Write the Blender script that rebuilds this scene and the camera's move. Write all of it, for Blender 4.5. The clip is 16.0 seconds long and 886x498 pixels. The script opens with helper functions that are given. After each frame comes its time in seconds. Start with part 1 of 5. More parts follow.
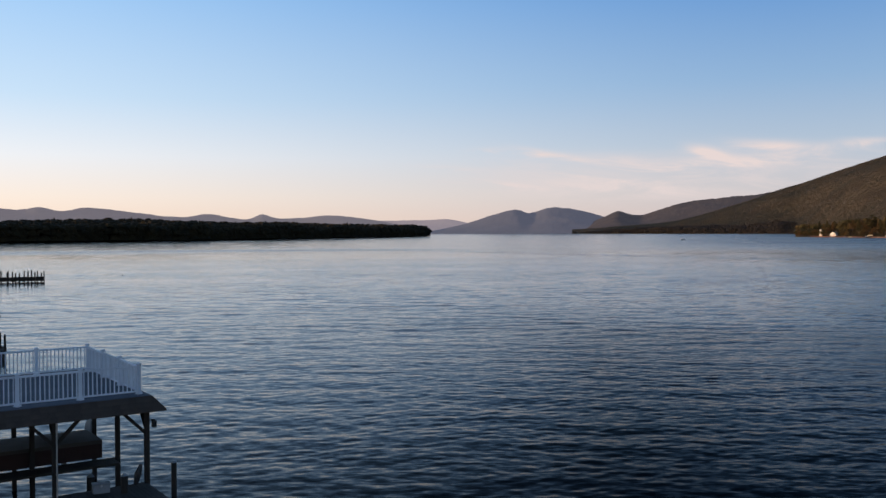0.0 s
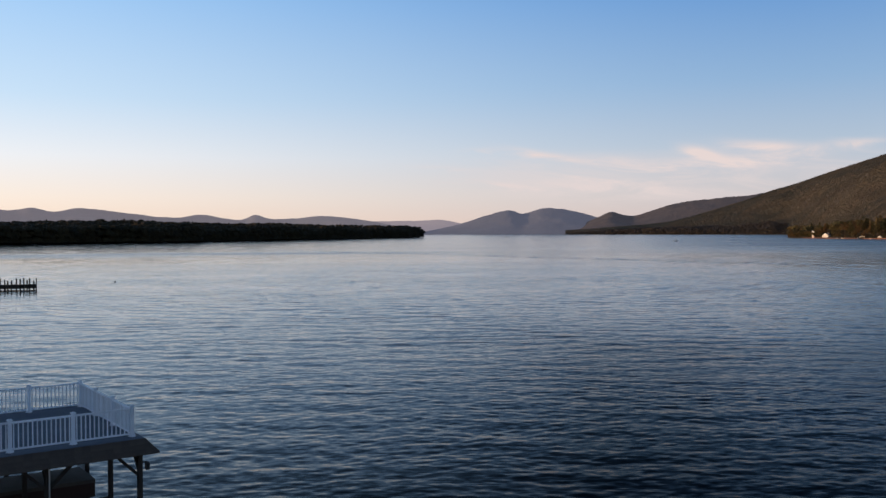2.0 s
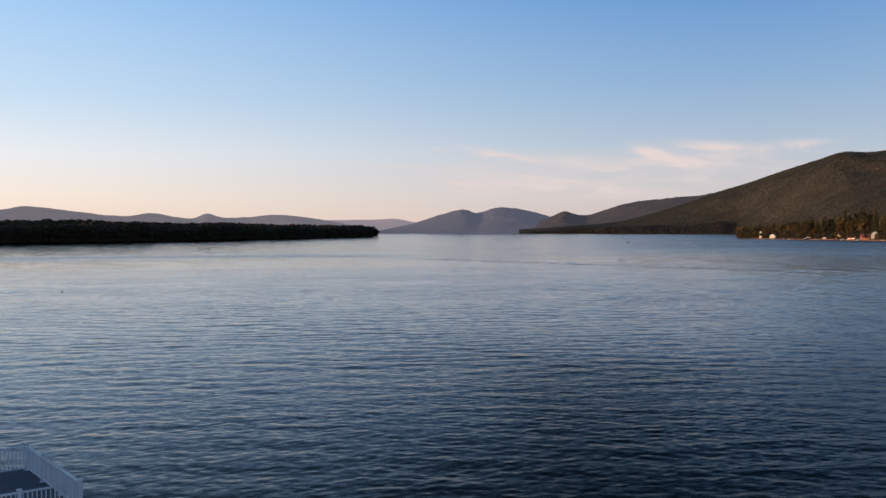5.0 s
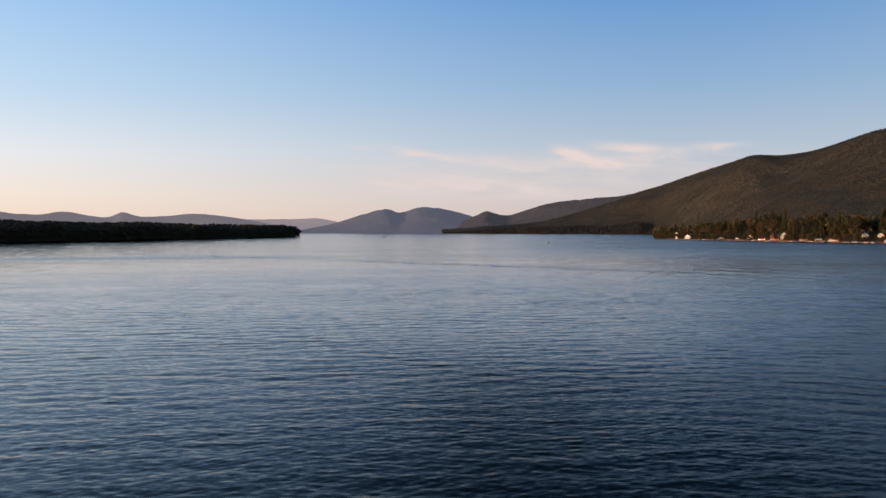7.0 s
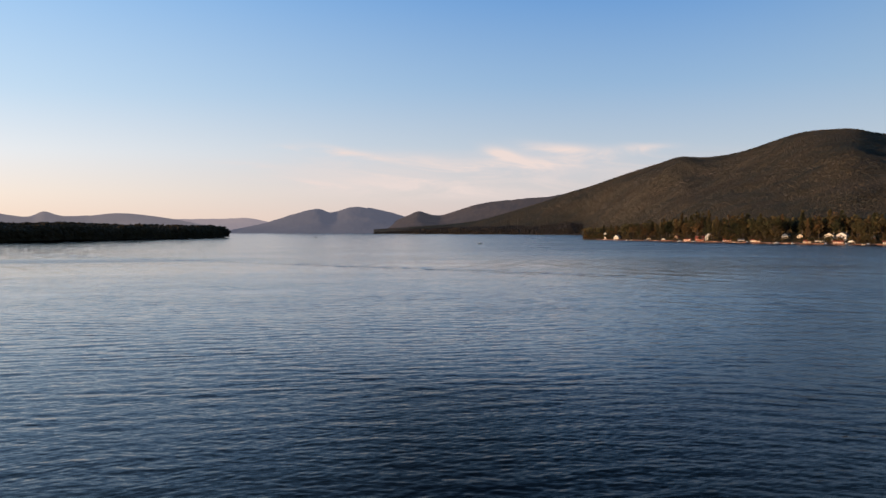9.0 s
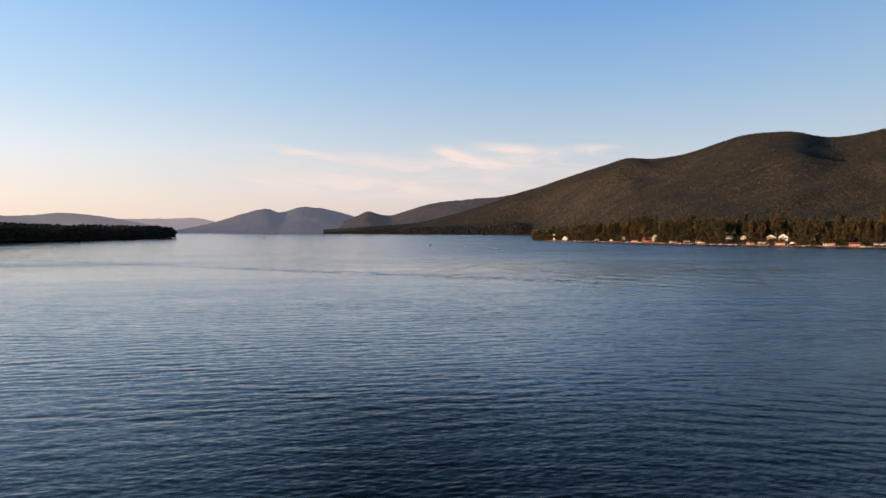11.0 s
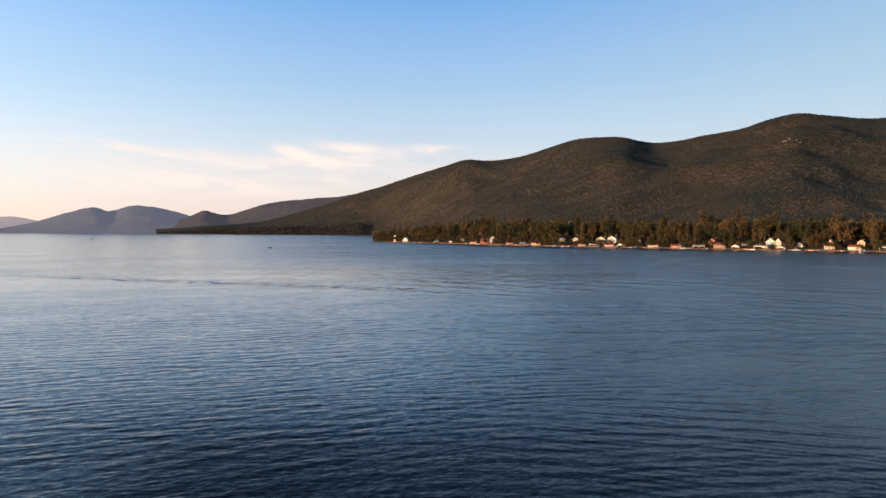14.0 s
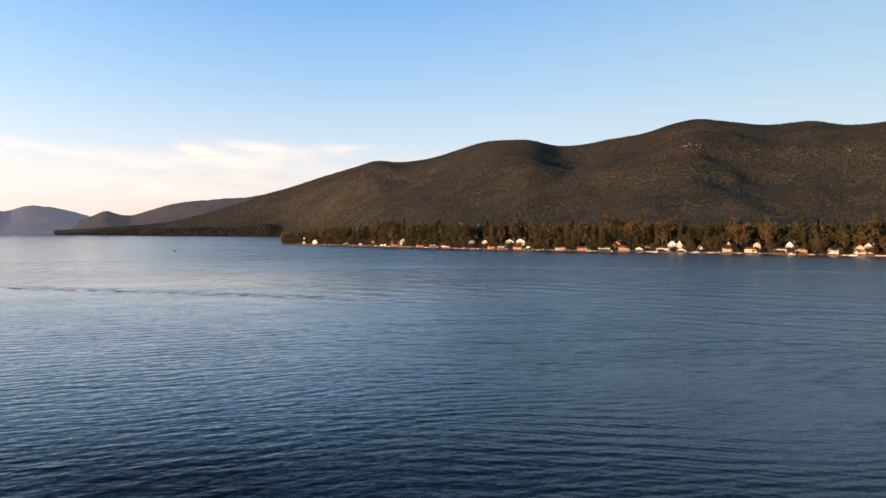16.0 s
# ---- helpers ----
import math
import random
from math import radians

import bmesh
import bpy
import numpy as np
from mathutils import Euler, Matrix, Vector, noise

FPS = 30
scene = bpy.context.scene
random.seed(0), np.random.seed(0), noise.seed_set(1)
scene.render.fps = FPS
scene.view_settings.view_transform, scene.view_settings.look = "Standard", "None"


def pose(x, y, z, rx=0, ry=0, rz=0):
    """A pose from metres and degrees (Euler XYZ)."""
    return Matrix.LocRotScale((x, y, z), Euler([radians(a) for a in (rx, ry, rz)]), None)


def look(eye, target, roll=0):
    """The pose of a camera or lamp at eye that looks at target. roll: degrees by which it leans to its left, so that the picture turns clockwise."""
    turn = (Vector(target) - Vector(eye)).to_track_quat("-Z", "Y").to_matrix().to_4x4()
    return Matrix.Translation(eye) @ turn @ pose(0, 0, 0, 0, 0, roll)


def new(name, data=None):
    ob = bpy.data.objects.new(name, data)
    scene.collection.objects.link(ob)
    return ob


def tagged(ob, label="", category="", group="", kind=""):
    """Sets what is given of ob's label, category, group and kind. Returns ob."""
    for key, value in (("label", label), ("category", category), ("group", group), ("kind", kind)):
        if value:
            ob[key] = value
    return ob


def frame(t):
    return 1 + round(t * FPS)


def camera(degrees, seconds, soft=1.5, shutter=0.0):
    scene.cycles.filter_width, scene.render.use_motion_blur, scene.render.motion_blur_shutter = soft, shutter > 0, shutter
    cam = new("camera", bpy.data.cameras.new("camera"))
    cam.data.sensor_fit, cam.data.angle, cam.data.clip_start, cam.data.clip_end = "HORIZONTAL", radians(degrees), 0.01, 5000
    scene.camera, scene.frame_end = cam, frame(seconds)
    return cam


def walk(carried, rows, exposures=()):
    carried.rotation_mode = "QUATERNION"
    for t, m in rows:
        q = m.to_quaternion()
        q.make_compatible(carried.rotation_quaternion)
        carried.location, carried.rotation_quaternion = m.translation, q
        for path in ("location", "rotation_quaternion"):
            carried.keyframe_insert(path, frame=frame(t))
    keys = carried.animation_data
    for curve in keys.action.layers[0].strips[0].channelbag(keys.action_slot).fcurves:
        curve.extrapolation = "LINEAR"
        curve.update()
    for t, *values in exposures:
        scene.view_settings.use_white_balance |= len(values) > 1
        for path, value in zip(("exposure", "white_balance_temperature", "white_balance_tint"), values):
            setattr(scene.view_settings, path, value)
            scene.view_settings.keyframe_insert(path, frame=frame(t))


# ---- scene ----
cam = camera(51.9, 16.0)
PATH = [
    (0, pose(0, 0, 9.60, 88.92, 0.20, -1.74)),
    (0.5, pose(0, 0, 9.93, 88.93, 0.20, -1.88)),
    (1, pose(0, 0, 10.25, 88.93, 0.20, -2.00)),
    (1.5, pose(0, 0, 10.60, 88.94, 0.20, -2.10)),
    (2, pose(0, 0, 10.98, 88.94, 0.20, -2.15)),
    (2.5, pose(0, 0, 11.36, 88.94, 0.20, -2.18)),
    (3, pose(0, 0, 11.75, 88.91, 0.20, -2.18)),
    (5.5, pose(0, 0, 13.63, 88.83, 0.08, -6.23)),
    (6, pose(0, 0, 13.88, 88.82, 0.05, -7.44)),
    (6.5, pose(0, 0, 14.09, 88.82, 0.02, -8.65)),
    (7, pose(0, 0, 14.32, 88.81, -0.00, -9.88)),
    (7.5, pose(0, 0, 14.60, 88.81, -0.01, -11.12)),
    (8, pose(0, 0, 14.92, 88.80, -0.02, -12.29)),
    (8.5, pose(0, 0, 15.31, 88.79, -0.03, -13.34)),
    (9, pose(0, 0, 15.75, 88.79, -0.03, -14.16)),
    (11.5, pose(0, 0, 18.21, 88.77, -0.07, -18.52)),
    (12, pose(0, 0, 18.75, 88.76, -0.08, -20.07)),
    (12.5, pose(0, 0, 19.31, 88.75, -0.09, -21.88)),
    (13, pose(0, 0, 19.91, 88.74, -0.10, -23.74)),
    (13.5, pose(0, 0, 20.51, 88.73, -0.11, -25.68)),
    (14, pose(0, 0, 21.09, 88.74, -0.12, -27.29)),
    (14.5, pose(0, 0, 21.66, 88.77, -0.12, -28.74)),
    (15, pose(0, 0, 22.22, 88.79, -0.13, -30.16)),
    (15.5, pose(0, 0, 22.78, 88.80, -0.14, -31.53)),
    (16, pose(0, 0, 23.33, 88.80, -0.15, -32.94)),
]
EXPOSURES = [(0.0, 0.0, 6380, 10), (5.5, -0.03, 6420, 10), (7.0, -0.02, 6480, 10), (9.0, 0.06, 6560, 9.5), (11.0, 0.17, 6600, 8.5), (12.5, 0.31, 6650, 8), (14.0, 0.42, 6720, 8), (15.5, 0.46, 6760, 8), (16.0, 0.55, 6770, 8)]
walk(cam, PATH, EXPOSURES)

# ---------------------------------------------------------------- light
SUN_AZ, SUN_EL = radians(-98), radians(4.0)
TO_SUN = Vector((math.sin(SUN_AZ) * math.cos(SUN_EL), math.cos(SUN_AZ) * math.cos(SUN_EL), math.sin(SUN_EL)))


CIRRUS = [
    (8.6, 4.75, 2.2, 0.20, -0.18, 0.75), (5.2, 5.1, 1.5, 0.12, -0.03, 0.35), (13.6, 4.1, 2.4, 0.32, -0.12, 0.9), (11.5, 3.5, 2.8, 0.22, -0.15, 0.5),
    (18.0, 4.8, 1.1, 0.24, -0.25, 1.0), (16.8, 4.1, 2.2, 0.24, 0.12, 0.5), (22.0, 5.0, 2.6, 0.26, -0.10, 0.9), (21.0, 4.3, 3.2, 0.26, 0.06, 0.5),
    (26.3, 5.05, 1.6, 0.20, 0.05, 0.7), (5.6, 3.0, 2.2, 0.14, -0.10, 0.5), (12.5, 2.7, 5.0, 0.35, -0.05, 0.35), (2.0, 4.0, 2.0, 0.12, -0.05, 0.25),
]


def make_world():
    w = bpy.data.worlds.new("evening_sky")
    scene.world = w
    w.use_nodes = True
    nt = w.node_tree
    nt.nodes.clear()
    N, L = nt.nodes.new, nt.links.new

    def m(op, a, b=None, c=None):
        n = N("ShaderNodeMath")
        n.operation = op
        for i, v in enumerate((a, b, c)):
            if v is None:
                continue
            if isinstance(v, (int, float)):
                n.inputs[i].default_value = v
            else:
                L(v, n.inputs[i])
        return n.outputs[0]

    def ramp01(v, a, b):
        n = N("ShaderNodeMapRange")
        n.interpolation_type = "SMOOTHSTEP"
        L(v, n.inputs[0])
        n.inputs[1].default_value, n.inputs[2].default_value = a, b
        return n.outputs[0]

    def mix(f, a, b):
        n = N("ShaderNodeMix")
        n.data_type = "RGBA"
        for s, v in ((n.inputs[0], f), (n.inputs[6], a), (n.inputs[7], b)):
            if isinstance(v, (int, float)):
                s.default_value = v
            elif isinstance(v, tuple):
                s.default_value = v
            else:
                L(v, s)
        return n.outputs[2]

    sky = N("ShaderNodeTexSky")
    sky.sky_type = "NISHITA"
    sky.sun_disc = False
    sky.sun_elevation = SUN_EL
    sky.sun_rotation = SUN_AZ
    sky.air_density, sky.dust_density, sky.ozone_density = 1.0, 0.6, 1.6
    tc = N("ShaderNodeTexCoord")
    sep = N("ShaderNodeSeparateXYZ")
    L(tc.outputs["Generated"], sep.inputs[0])
    az = m("MULTIPLY", m("ARCTAN2", sep.outputs[0], sep.outputs[1]), 57.2958)
    el = m("MULTIPLY", m("ARCSINE", sep.outputs[2]), 57.2958)
    # evening gradient: towards the sunset side and away from it
    def gradient(stops):
        n = N("ShaderNodeValToRGB")
        e = n.color_ramp.elements
        while len(e) < len(stops):
            e.new(0.5)
        for k, (deg, c) in zip(e, stops):
            k.position, k.color = deg / 90, (c[0], c[1], c[2], 1)
        L(m("DIVIDE", m("MAXIMUM", el, 0.0), 90.0), n.inputs[0])
        return n.outputs[0]

    sunset = gradient([(0, (1.06, 0.79, 0.60)), (2, (1.10, 0.93, 0.79)), (4.5, (0.98, 0.98, 1.00)), (8, (0.67, 0.85, 1.03)), (14, (0.415, 0.68, 1.02)), (24, (0.21, 0.37, 0.62)), (40, (0.08, 0.15, 0.29)), (90, (0.02, 0.05, 0.12))])
    east = gradient([(0, (0.72, 0.57, 0.54)), (2.5, (0.62, 0.60, 0.63)), (5, (0.49, 0.58, 0.70)), (9, (0.298, 0.47, 0.71)), (14, (0.156, 0.345, 0.685)), (17, (0.088, 0.198, 0.42)), (24, (0.043, 0.096, 0.205)), (40, (0.022, 0.05, 0.11)), (90, (0.018, 0.045, 0.11))])
    away = ramp01(az, -34, 27)
    pale = gradient([(0, (0.72, 0.60, 0.58)), (2.5, (0.62, 0.62, 0.66)), (5, (0.48, 0.57, 0.68)), (9, (0.36, 0.50, 0.66)), (14, (0.25, 0.415, 0.63)), (24, (0.080, 0.205, 0.42)), (40, (0.035, 0.10, 0.22)), (90, (0.018, 0.05, 0.12))])
    evening = mix(ramp01(az, 26, 60), mix(away, sunset, east), pale)
    scaled = N("ShaderNodeVectorMath")
    scaled.operation = "SCALE"
    L(evening, scaled.inputs[0])
    scaled.inputs["Scale"].default_value = 10.4
    tint = mix(0.87, sky.outputs[0], scaled.outputs[0])
    # thin cirrus, drawn out along the wind
    vec = N("ShaderNodeCombineXYZ")
    L(m("ADD", m("MULTIPLY", az, 0.16), m("MULTIPLY", el, 0.10)), vec.inputs[0])
    L(m("ADD", m("MULTIPLY", el, 0.85), m("MULTIPLY", az, 0.035)), vec.inputs[1])
    nz = N("ShaderNodeTexNoise")
    nz.inputs["Scale"].default_value, nz.inputs["Detail"].default_value = 1.0, 8.0
    nz.inputs["Roughness"].default_value, nz.inputs["Distortion"].default_value = 0.66, 0.6
    L(vec.outputs[0], nz.inputs["Vector"])
    wisps = ramp01(nz.outputs[0], 0.36, 0.66)
    fray = m("MULTIPLY", m("SUBTRACT", nz.outputs[0], 0.5), 1.1)
    total = m("MULTIPLY", m("MULTIPLY", m("MULTIPLY", ramp01(az, -2, 12), ramp01(az, 40, 24)), m("MULTIPLY", ramp01(el, 1.0, 2.8), ramp01(el, 5.4, 3.6))), 0.40)
    # streaks: bearing, height, half length and half width in degrees, fall to the east, strength
    for a0, e0, half, wide, fall, force in CIRRUS:
        da = m("SUBTRACT", az, a0)
        de = m("ADD", m("SUBTRACT", m("SUBTRACT", el, e0), m("MULTIPLY", da, fall)), fray)
        q = m("ADD", m("POWER", m("ABSOLUTE", m("DIVIDE", da, half)), 2.0), m("POWER", m("ABSOLUTE", m("DIVIDE", de, wide * 1.3)), 2.0))
        total = m("ADD", total, m("MULTIPLY", m("POWER", 2.718, m("MULTIPLY", q, -1.0)), force))
    veil = m("MINIMUM", m("MULTIPLY", total, m("ADD", m("MULTIPLY", wisps, 1.0), 0.35)), 1.0)
    cloud = mix(veil, tint, (8.1, 6.85, 6.5, 1))
    bg = N("ShaderNodeBackground")
    L(cloud, bg.inputs[0])
    bg.inputs[1].default_value = 0.1
    out = N("ShaderNodeOutputWorld")
    L(bg.outputs[0], out.inputs[0])


make_world()
sun = new("sun", bpy.data.lights.new("sun", "SUN"))
sun.data.energy, sun.data.angle, sun.data.color = 4.9, radians(0.53), (1.0, 0.66, 0.40)
sun.matrix_world = look(TO_SUN * 100, (0, 0, 0))

# ---------------------------------------------------------------- materials


class Mat:
    """A short hand for node materials on object-space or world-space coordinates."""

    def __init__(self, name, rough=0.7, metallic=0.0, ior=1.5):
        self.mat = bpy.data.materials.new(name)
        self.mat.use_nodes = True
        self.nt = self.mat.node_tree
        self.bsdf = self.nt.nodes["Principled BSDF"]
        self.bsdf.inputs["Roughness"].default_value = rough
        self.bsdf.inputs["Metallic"].default_value = metallic
        self.bsdf.inputs["IOR"].default_value = ior

    def n(self, kind):
        return self.nt.nodes.new("ShaderNode" + kind)

    def link(self, a, b):
        self.nt.links.new(a, b)

    def coords(self, scale=(1, 1, 1), world=False, rot=(0, 0, 0)):
        mp = self.n("Mapping")
        mp.inputs["Scale"].default_value = scale
        mp.inputs["Rotation"].default_value = rot
        if world:
            self.link(self.n("NewGeometry").outputs["Position"], mp.inputs["Vector"])
        else:
            self.link(self.n("TexCoord").outputs["Object"], mp.inputs["Vector"])
        return mp.outputs[0]

    def noise(self, vec, scale, detail=4.0, rough=0.55, dist=0.0):
        t = self.n("TexNoise")
        t.inputs["Scale"].default_value, t.inputs["Detail"].default_value = scale, detail
        t.inputs["Roughness"].default_value, t.inputs["Distortion"].default_value = rough, dist
        self.link(vec, t.inputs["Vector"])
        return t.outputs[0]

    def math(self, op, a, b):
        k = self.n("Math")
        k.operation = op
        for i, v in enumerate((a, b)):
            if isinstance(v, (int, float)):
                k.inputs[i].default_value = v
            else:
                self.link(v, k.inputs[i])
        return k.outputs[0]

    def ramp(self, fac, *stops):
        r = self.n("ValToRGB")
        e = r.color_ramp.elements
        while len(e) < len(stops):
            e.new(0.5)
        for k, (p, c) in zip(e, stops):
            k.position, k.color = p, (*c, 1)
        self.link(fac, r.inputs[0])
        return r.outputs[0]

    def mix(self, f, a, b, mode="MIX"):
        k = self.n("Mix")
        k.data_type, k.blend_type = "RGBA", mode
        for s, v in ((k.inputs[0], f), (k.inputs[6], a), (k.inputs[7], b)):
            if isinstance(v, (int, float)):
                s.default_value = v
            elif isinstance(v, tuple):
                s.default_value = (*v, 1)
            else:
                self.link(v, s)
        return k.outputs[2]

    def color(self, out):
        self.link(out, self.bsdf.inputs["Base Color"])
        return self

    def bump(self, h, dist, strength=1.0):
        b = self.n("Bump")
        b.inputs["Strength"].default_value, b.inputs["Distance"].default_value = strength, dist
        self.link(h, b.inputs["Height"])
        self.link(b.outputs[0], self.bsdf.inputs["Normal"])
        return self


def plain(name, a, b, scale=3.0, rough=0.7, bump=0.003, stretch=(1, 1, 1), metallic=0.0, spread=0.25):
    """A surface that wanders between two colours at two scales, with a fine relief."""
    m = Mat(name, rough, metallic)
    v = m.coords(stretch)
    n1 = m.noise(v, scale, 6, 0.6)
    n2 = m.noise(v, scale * 9, 3, 0.6)
    f = m.math("ADD", m.math("MULTIPLY", n1, 0.7), m.math("MULTIPLY", n2, 0.3))
    col = m.ramp(f, (0.5 - spread, a), (0.5 + spread, b))
    oi = m.n("ObjectInfo")
    dark = m.math("ADD", m.math("MULTIPLY", oi.outputs["Random"], 0.24), 0.88)
    k = m.n("CombineColor")
    for i in range(3):
        m.link(dark, k.inputs[i])
    m.color(m.mix(1.0, col, k.outputs[0], "MULTIPLY"))
    m.bump(f, bump)
    return m.mat


def foliage(name, *stops, rough=0.75, clump=0.45):
    """Leaf colour that changes from clump to clump and, slowly, over the wood."""
    m = Mat(name, rough)
    geo = m.n("NewGeometry")
    oi = m.n("ObjectInfo")
    v = m.coords((1, 1, 1), world=True)
    patch = m.noise(v, 0.02, 3, 0.5)
    f = m.math("ADD", m.math("MULTIPLY", geo.outputs["Random Per Island"], clump), m.math("MULTIPLY", oi.outputs["Random"], 0.7 - clump))
    f = m.math("ADD", f, m.math("MULTIPLY", patch, 0.35))
    m.color(m.ramp(f, *stops))
    m.bsdf.inputs["Specular IOR Level"].default_value = 0.15
    return m.mat


def water_material():
    """Clear dark lake water; waves too small for the mesh are relief here, finer ones roughness."""
    m = Mat("lake_water", 0.06, 0.0, 1.333)
    m.bsdf.inputs["Base Color"].default_value = (0.0015, 0.005, 0.008, 1)
    geo = m.n("NewGeometry")
    pos = geo.outputs["Position"]
    sep = m.n("SeparateXYZ")
    m.link(pos, sep.inputs[0])
    x, y = sep.outputs[0], sep.outputs[1]
    # distance and bearing below count from the camera's plan position
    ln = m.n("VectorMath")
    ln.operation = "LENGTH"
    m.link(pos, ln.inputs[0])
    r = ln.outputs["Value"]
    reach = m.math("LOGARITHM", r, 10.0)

    def ranged(v, a, b, v0, v1):
        k = m.n("MapRange")
        for i, q in enumerate((a, b, v0, v1)):
            k.inputs[i + 1].default_value = q
        m.link(v, k.inputs[0])
        return k.outputs[0]

    def bell(v, width):
        q = m.math("DIVIDE", v, width)
        return m.math("POWER", 2.718, m.math("MULTIPLY", m.math("MULTIPLY", q, q), -1.0))

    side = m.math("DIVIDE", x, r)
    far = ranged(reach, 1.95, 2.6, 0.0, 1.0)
    # gusts: long patches of livelier water between calmer ones
    gust = m.noise(m.coords((0.0040, 0.020, 1), True, (0, 0, radians(8))), 1.0, 5, 0.62, 0.6)
    drift = m.math("MULTIPLY", m.math("SUBTRACT", gust, 0.5), 90.0)
    # a breeze lane below the peninsula and another across the east bay
    lane_w = m.math("MULTIPLY", bell(m.math("SUBTRACT", m.math("ADD", r, drift), 490.0), 34.0), ranged(x, 40.0, -90.0, 0.0, 1.0))
    lane_e = m.math("MULTIPLY", bell(m.math("SUBTRACT", m.math("ADD", r, m.math("MULTIPLY", drift, 0.4)), 272.0), 12.0), ranged(x, 95.0, 190.0, 0.0, 0.35))
    lane = m.math("ADD", lane_w, lane_e)
    lively = m.math("ADD", m.math("ADD", m.math("MULTIPLY", gust, 0.9), m.math("ADD", ranged(m.math("SUBTRACT", side, m.math("MULTIPLY", far, 0.16)), 0.36, 0.62, 0.45, 1.4), ranged(x, -130.0, 30.0, -0.17, 0.0))), m.math("MULTIPLY", lane, 0.9))
    # extra roughness in a wedge of camera bearings, off the point to the shore
    ruffle = m.math("MULTIPLY", ranged(reach, 2.6, 2.9, 0.0, 0.15), m.math("MULTIPLY", ranged(side, 0.20, 0.36, 0.0, 1.0), ranged(side, 0.66, 0.50, 0.15, 1.0)))
    rough = m.math("MULTIPLY", ranged(reach, 1.5, 2.7, ROUGH_NEAR, ROUGH_FAR), m.math("MINIMUM", lively, 1.5))
    m.link(m.math("ADD", rough, ruffle), m.bsdf.inputs["Roughness"])

    # gloss tuned to the camera's view by bearing and distance, standing in for polarised sky
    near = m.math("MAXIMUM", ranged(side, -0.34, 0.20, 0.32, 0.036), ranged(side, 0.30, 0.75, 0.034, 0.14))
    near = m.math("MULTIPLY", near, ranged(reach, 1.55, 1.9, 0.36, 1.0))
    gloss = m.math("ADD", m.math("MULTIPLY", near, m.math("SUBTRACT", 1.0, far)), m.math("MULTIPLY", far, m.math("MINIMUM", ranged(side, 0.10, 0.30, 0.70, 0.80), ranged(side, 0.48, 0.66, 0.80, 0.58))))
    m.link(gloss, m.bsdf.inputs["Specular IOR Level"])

    def relief(scale, turn, detail, spread, size):
        t = m.n("TexNoise")
        t.inputs["Scale"].default_value, t.inputs["Detail"].default_value = 1.0, detail
        t.inputs["Roughness"].default_value = 0.68
        m.link(m.coords(scale, True, (0, 0, radians(turn))), t.inputs["Vector"])
        c = m.n("VectorMath")
        c.operation = "SUBTRACT"
        m.link(t.outputs["Color"], c.inputs[0])
        c.inputs[1].default_value = (0.5, 0.5, 0.5)
        k = m.n("VectorMath")
        k.operation = "MULTIPLY"
        m.link(c.outputs[0], k.inputs[0])
        k.inputs[1].default_value = spread
        q = m.n("VectorMath")
        q.operation = "SCALE"
        m.link(k.outputs[0], q.inputs[0])
        m.link(m.math("MULTIPLY", size, m.math("MINIMUM", lively, 1.1)), q.inputs["Scale"])
        return q.outputs[0]

    ripples = relief((1.3, 3.8, 1), 10, 3.0, (0.7, 1.0, 0.0), ranged(reach, 1.6, 2.4, RIP_NEAR, 0.12))
    chop = relief((0.50, 0.80, 1), -6, 3.0, (0.6, 1.0, 0.0), m.math("ADD", ranged(reach, 1.75, 2.15, 0.0, CHOP), ranged(reach, 2.3, 2.8, 0.0, -0.5 * CHOP)))
    groups = relief((0.20, 0.11, 1), -14, 3.0, (0.5, 1.0, 0.0), ranged(reach, 2.35, 2.75, 0.0, GROUPS))
    # an old wake crossing the lake: a band of short steep ripples
    off = m.math("SUBTRACT", m.math("ADD", m.math("MULTIPLY", x, 0.80), m.math("MULTIPLY", y, 0.60)), 290.0)
    wob = m.math("ADD", off, m.math("MULTIPLY", m.noise(m.coords((0.12, 0.12, 1), True), 1.0, 3), 20.0))
    band = m.math("MULTIPLY", bell(wob, 8.5), ranged(x, 165.0, 80.0, 0.0, 1.0))
    rip = m.math("MULTIPLY", m.math("SINE", m.math("MULTIPLY", wob, 0.55), 0.0), m.math("MULTIPLY", band, m.math("MULTIPLY", ranged(m.noise(m.coords((0.20, 0.20, 1), True), 1.0, 2), 0.44, 0.60, 0.0, 1.0), 0.42)))
    # and a long smooth swell, laid on an arc around the camera's position
    off2 = m.math("SUBTRACT", m.math("ADD", r, m.math("MULTIPLY", x, 0.12)), 612.0)
    off2 = m.math("ADD", off2, m.math("MULTIPLY", m.math("SUBTRACT", m.noise(m.coords((0.03, 0.03, 1), True), 1.0, 2), 0.5), 20.0))
    swell = m.math("MULTIPLY", m.math("MULTIPLY", bell(off2, 9.0), ranged(x, 30.0, 200.0, 0.0, 1.0)), -0.07)
    cv = m.n("CombineXYZ")
    m.link(m.math("ADD", m.math("MULTIPLY", rip, 0.80), m.math("MULTIPLY", swell, 0.5)), cv.inputs[0])
    m.link(m.math("ADD", m.math("MULTIPLY", rip, 0.60), m.math("MULTIPLY", swell, 0.8)), cv.inputs[1])

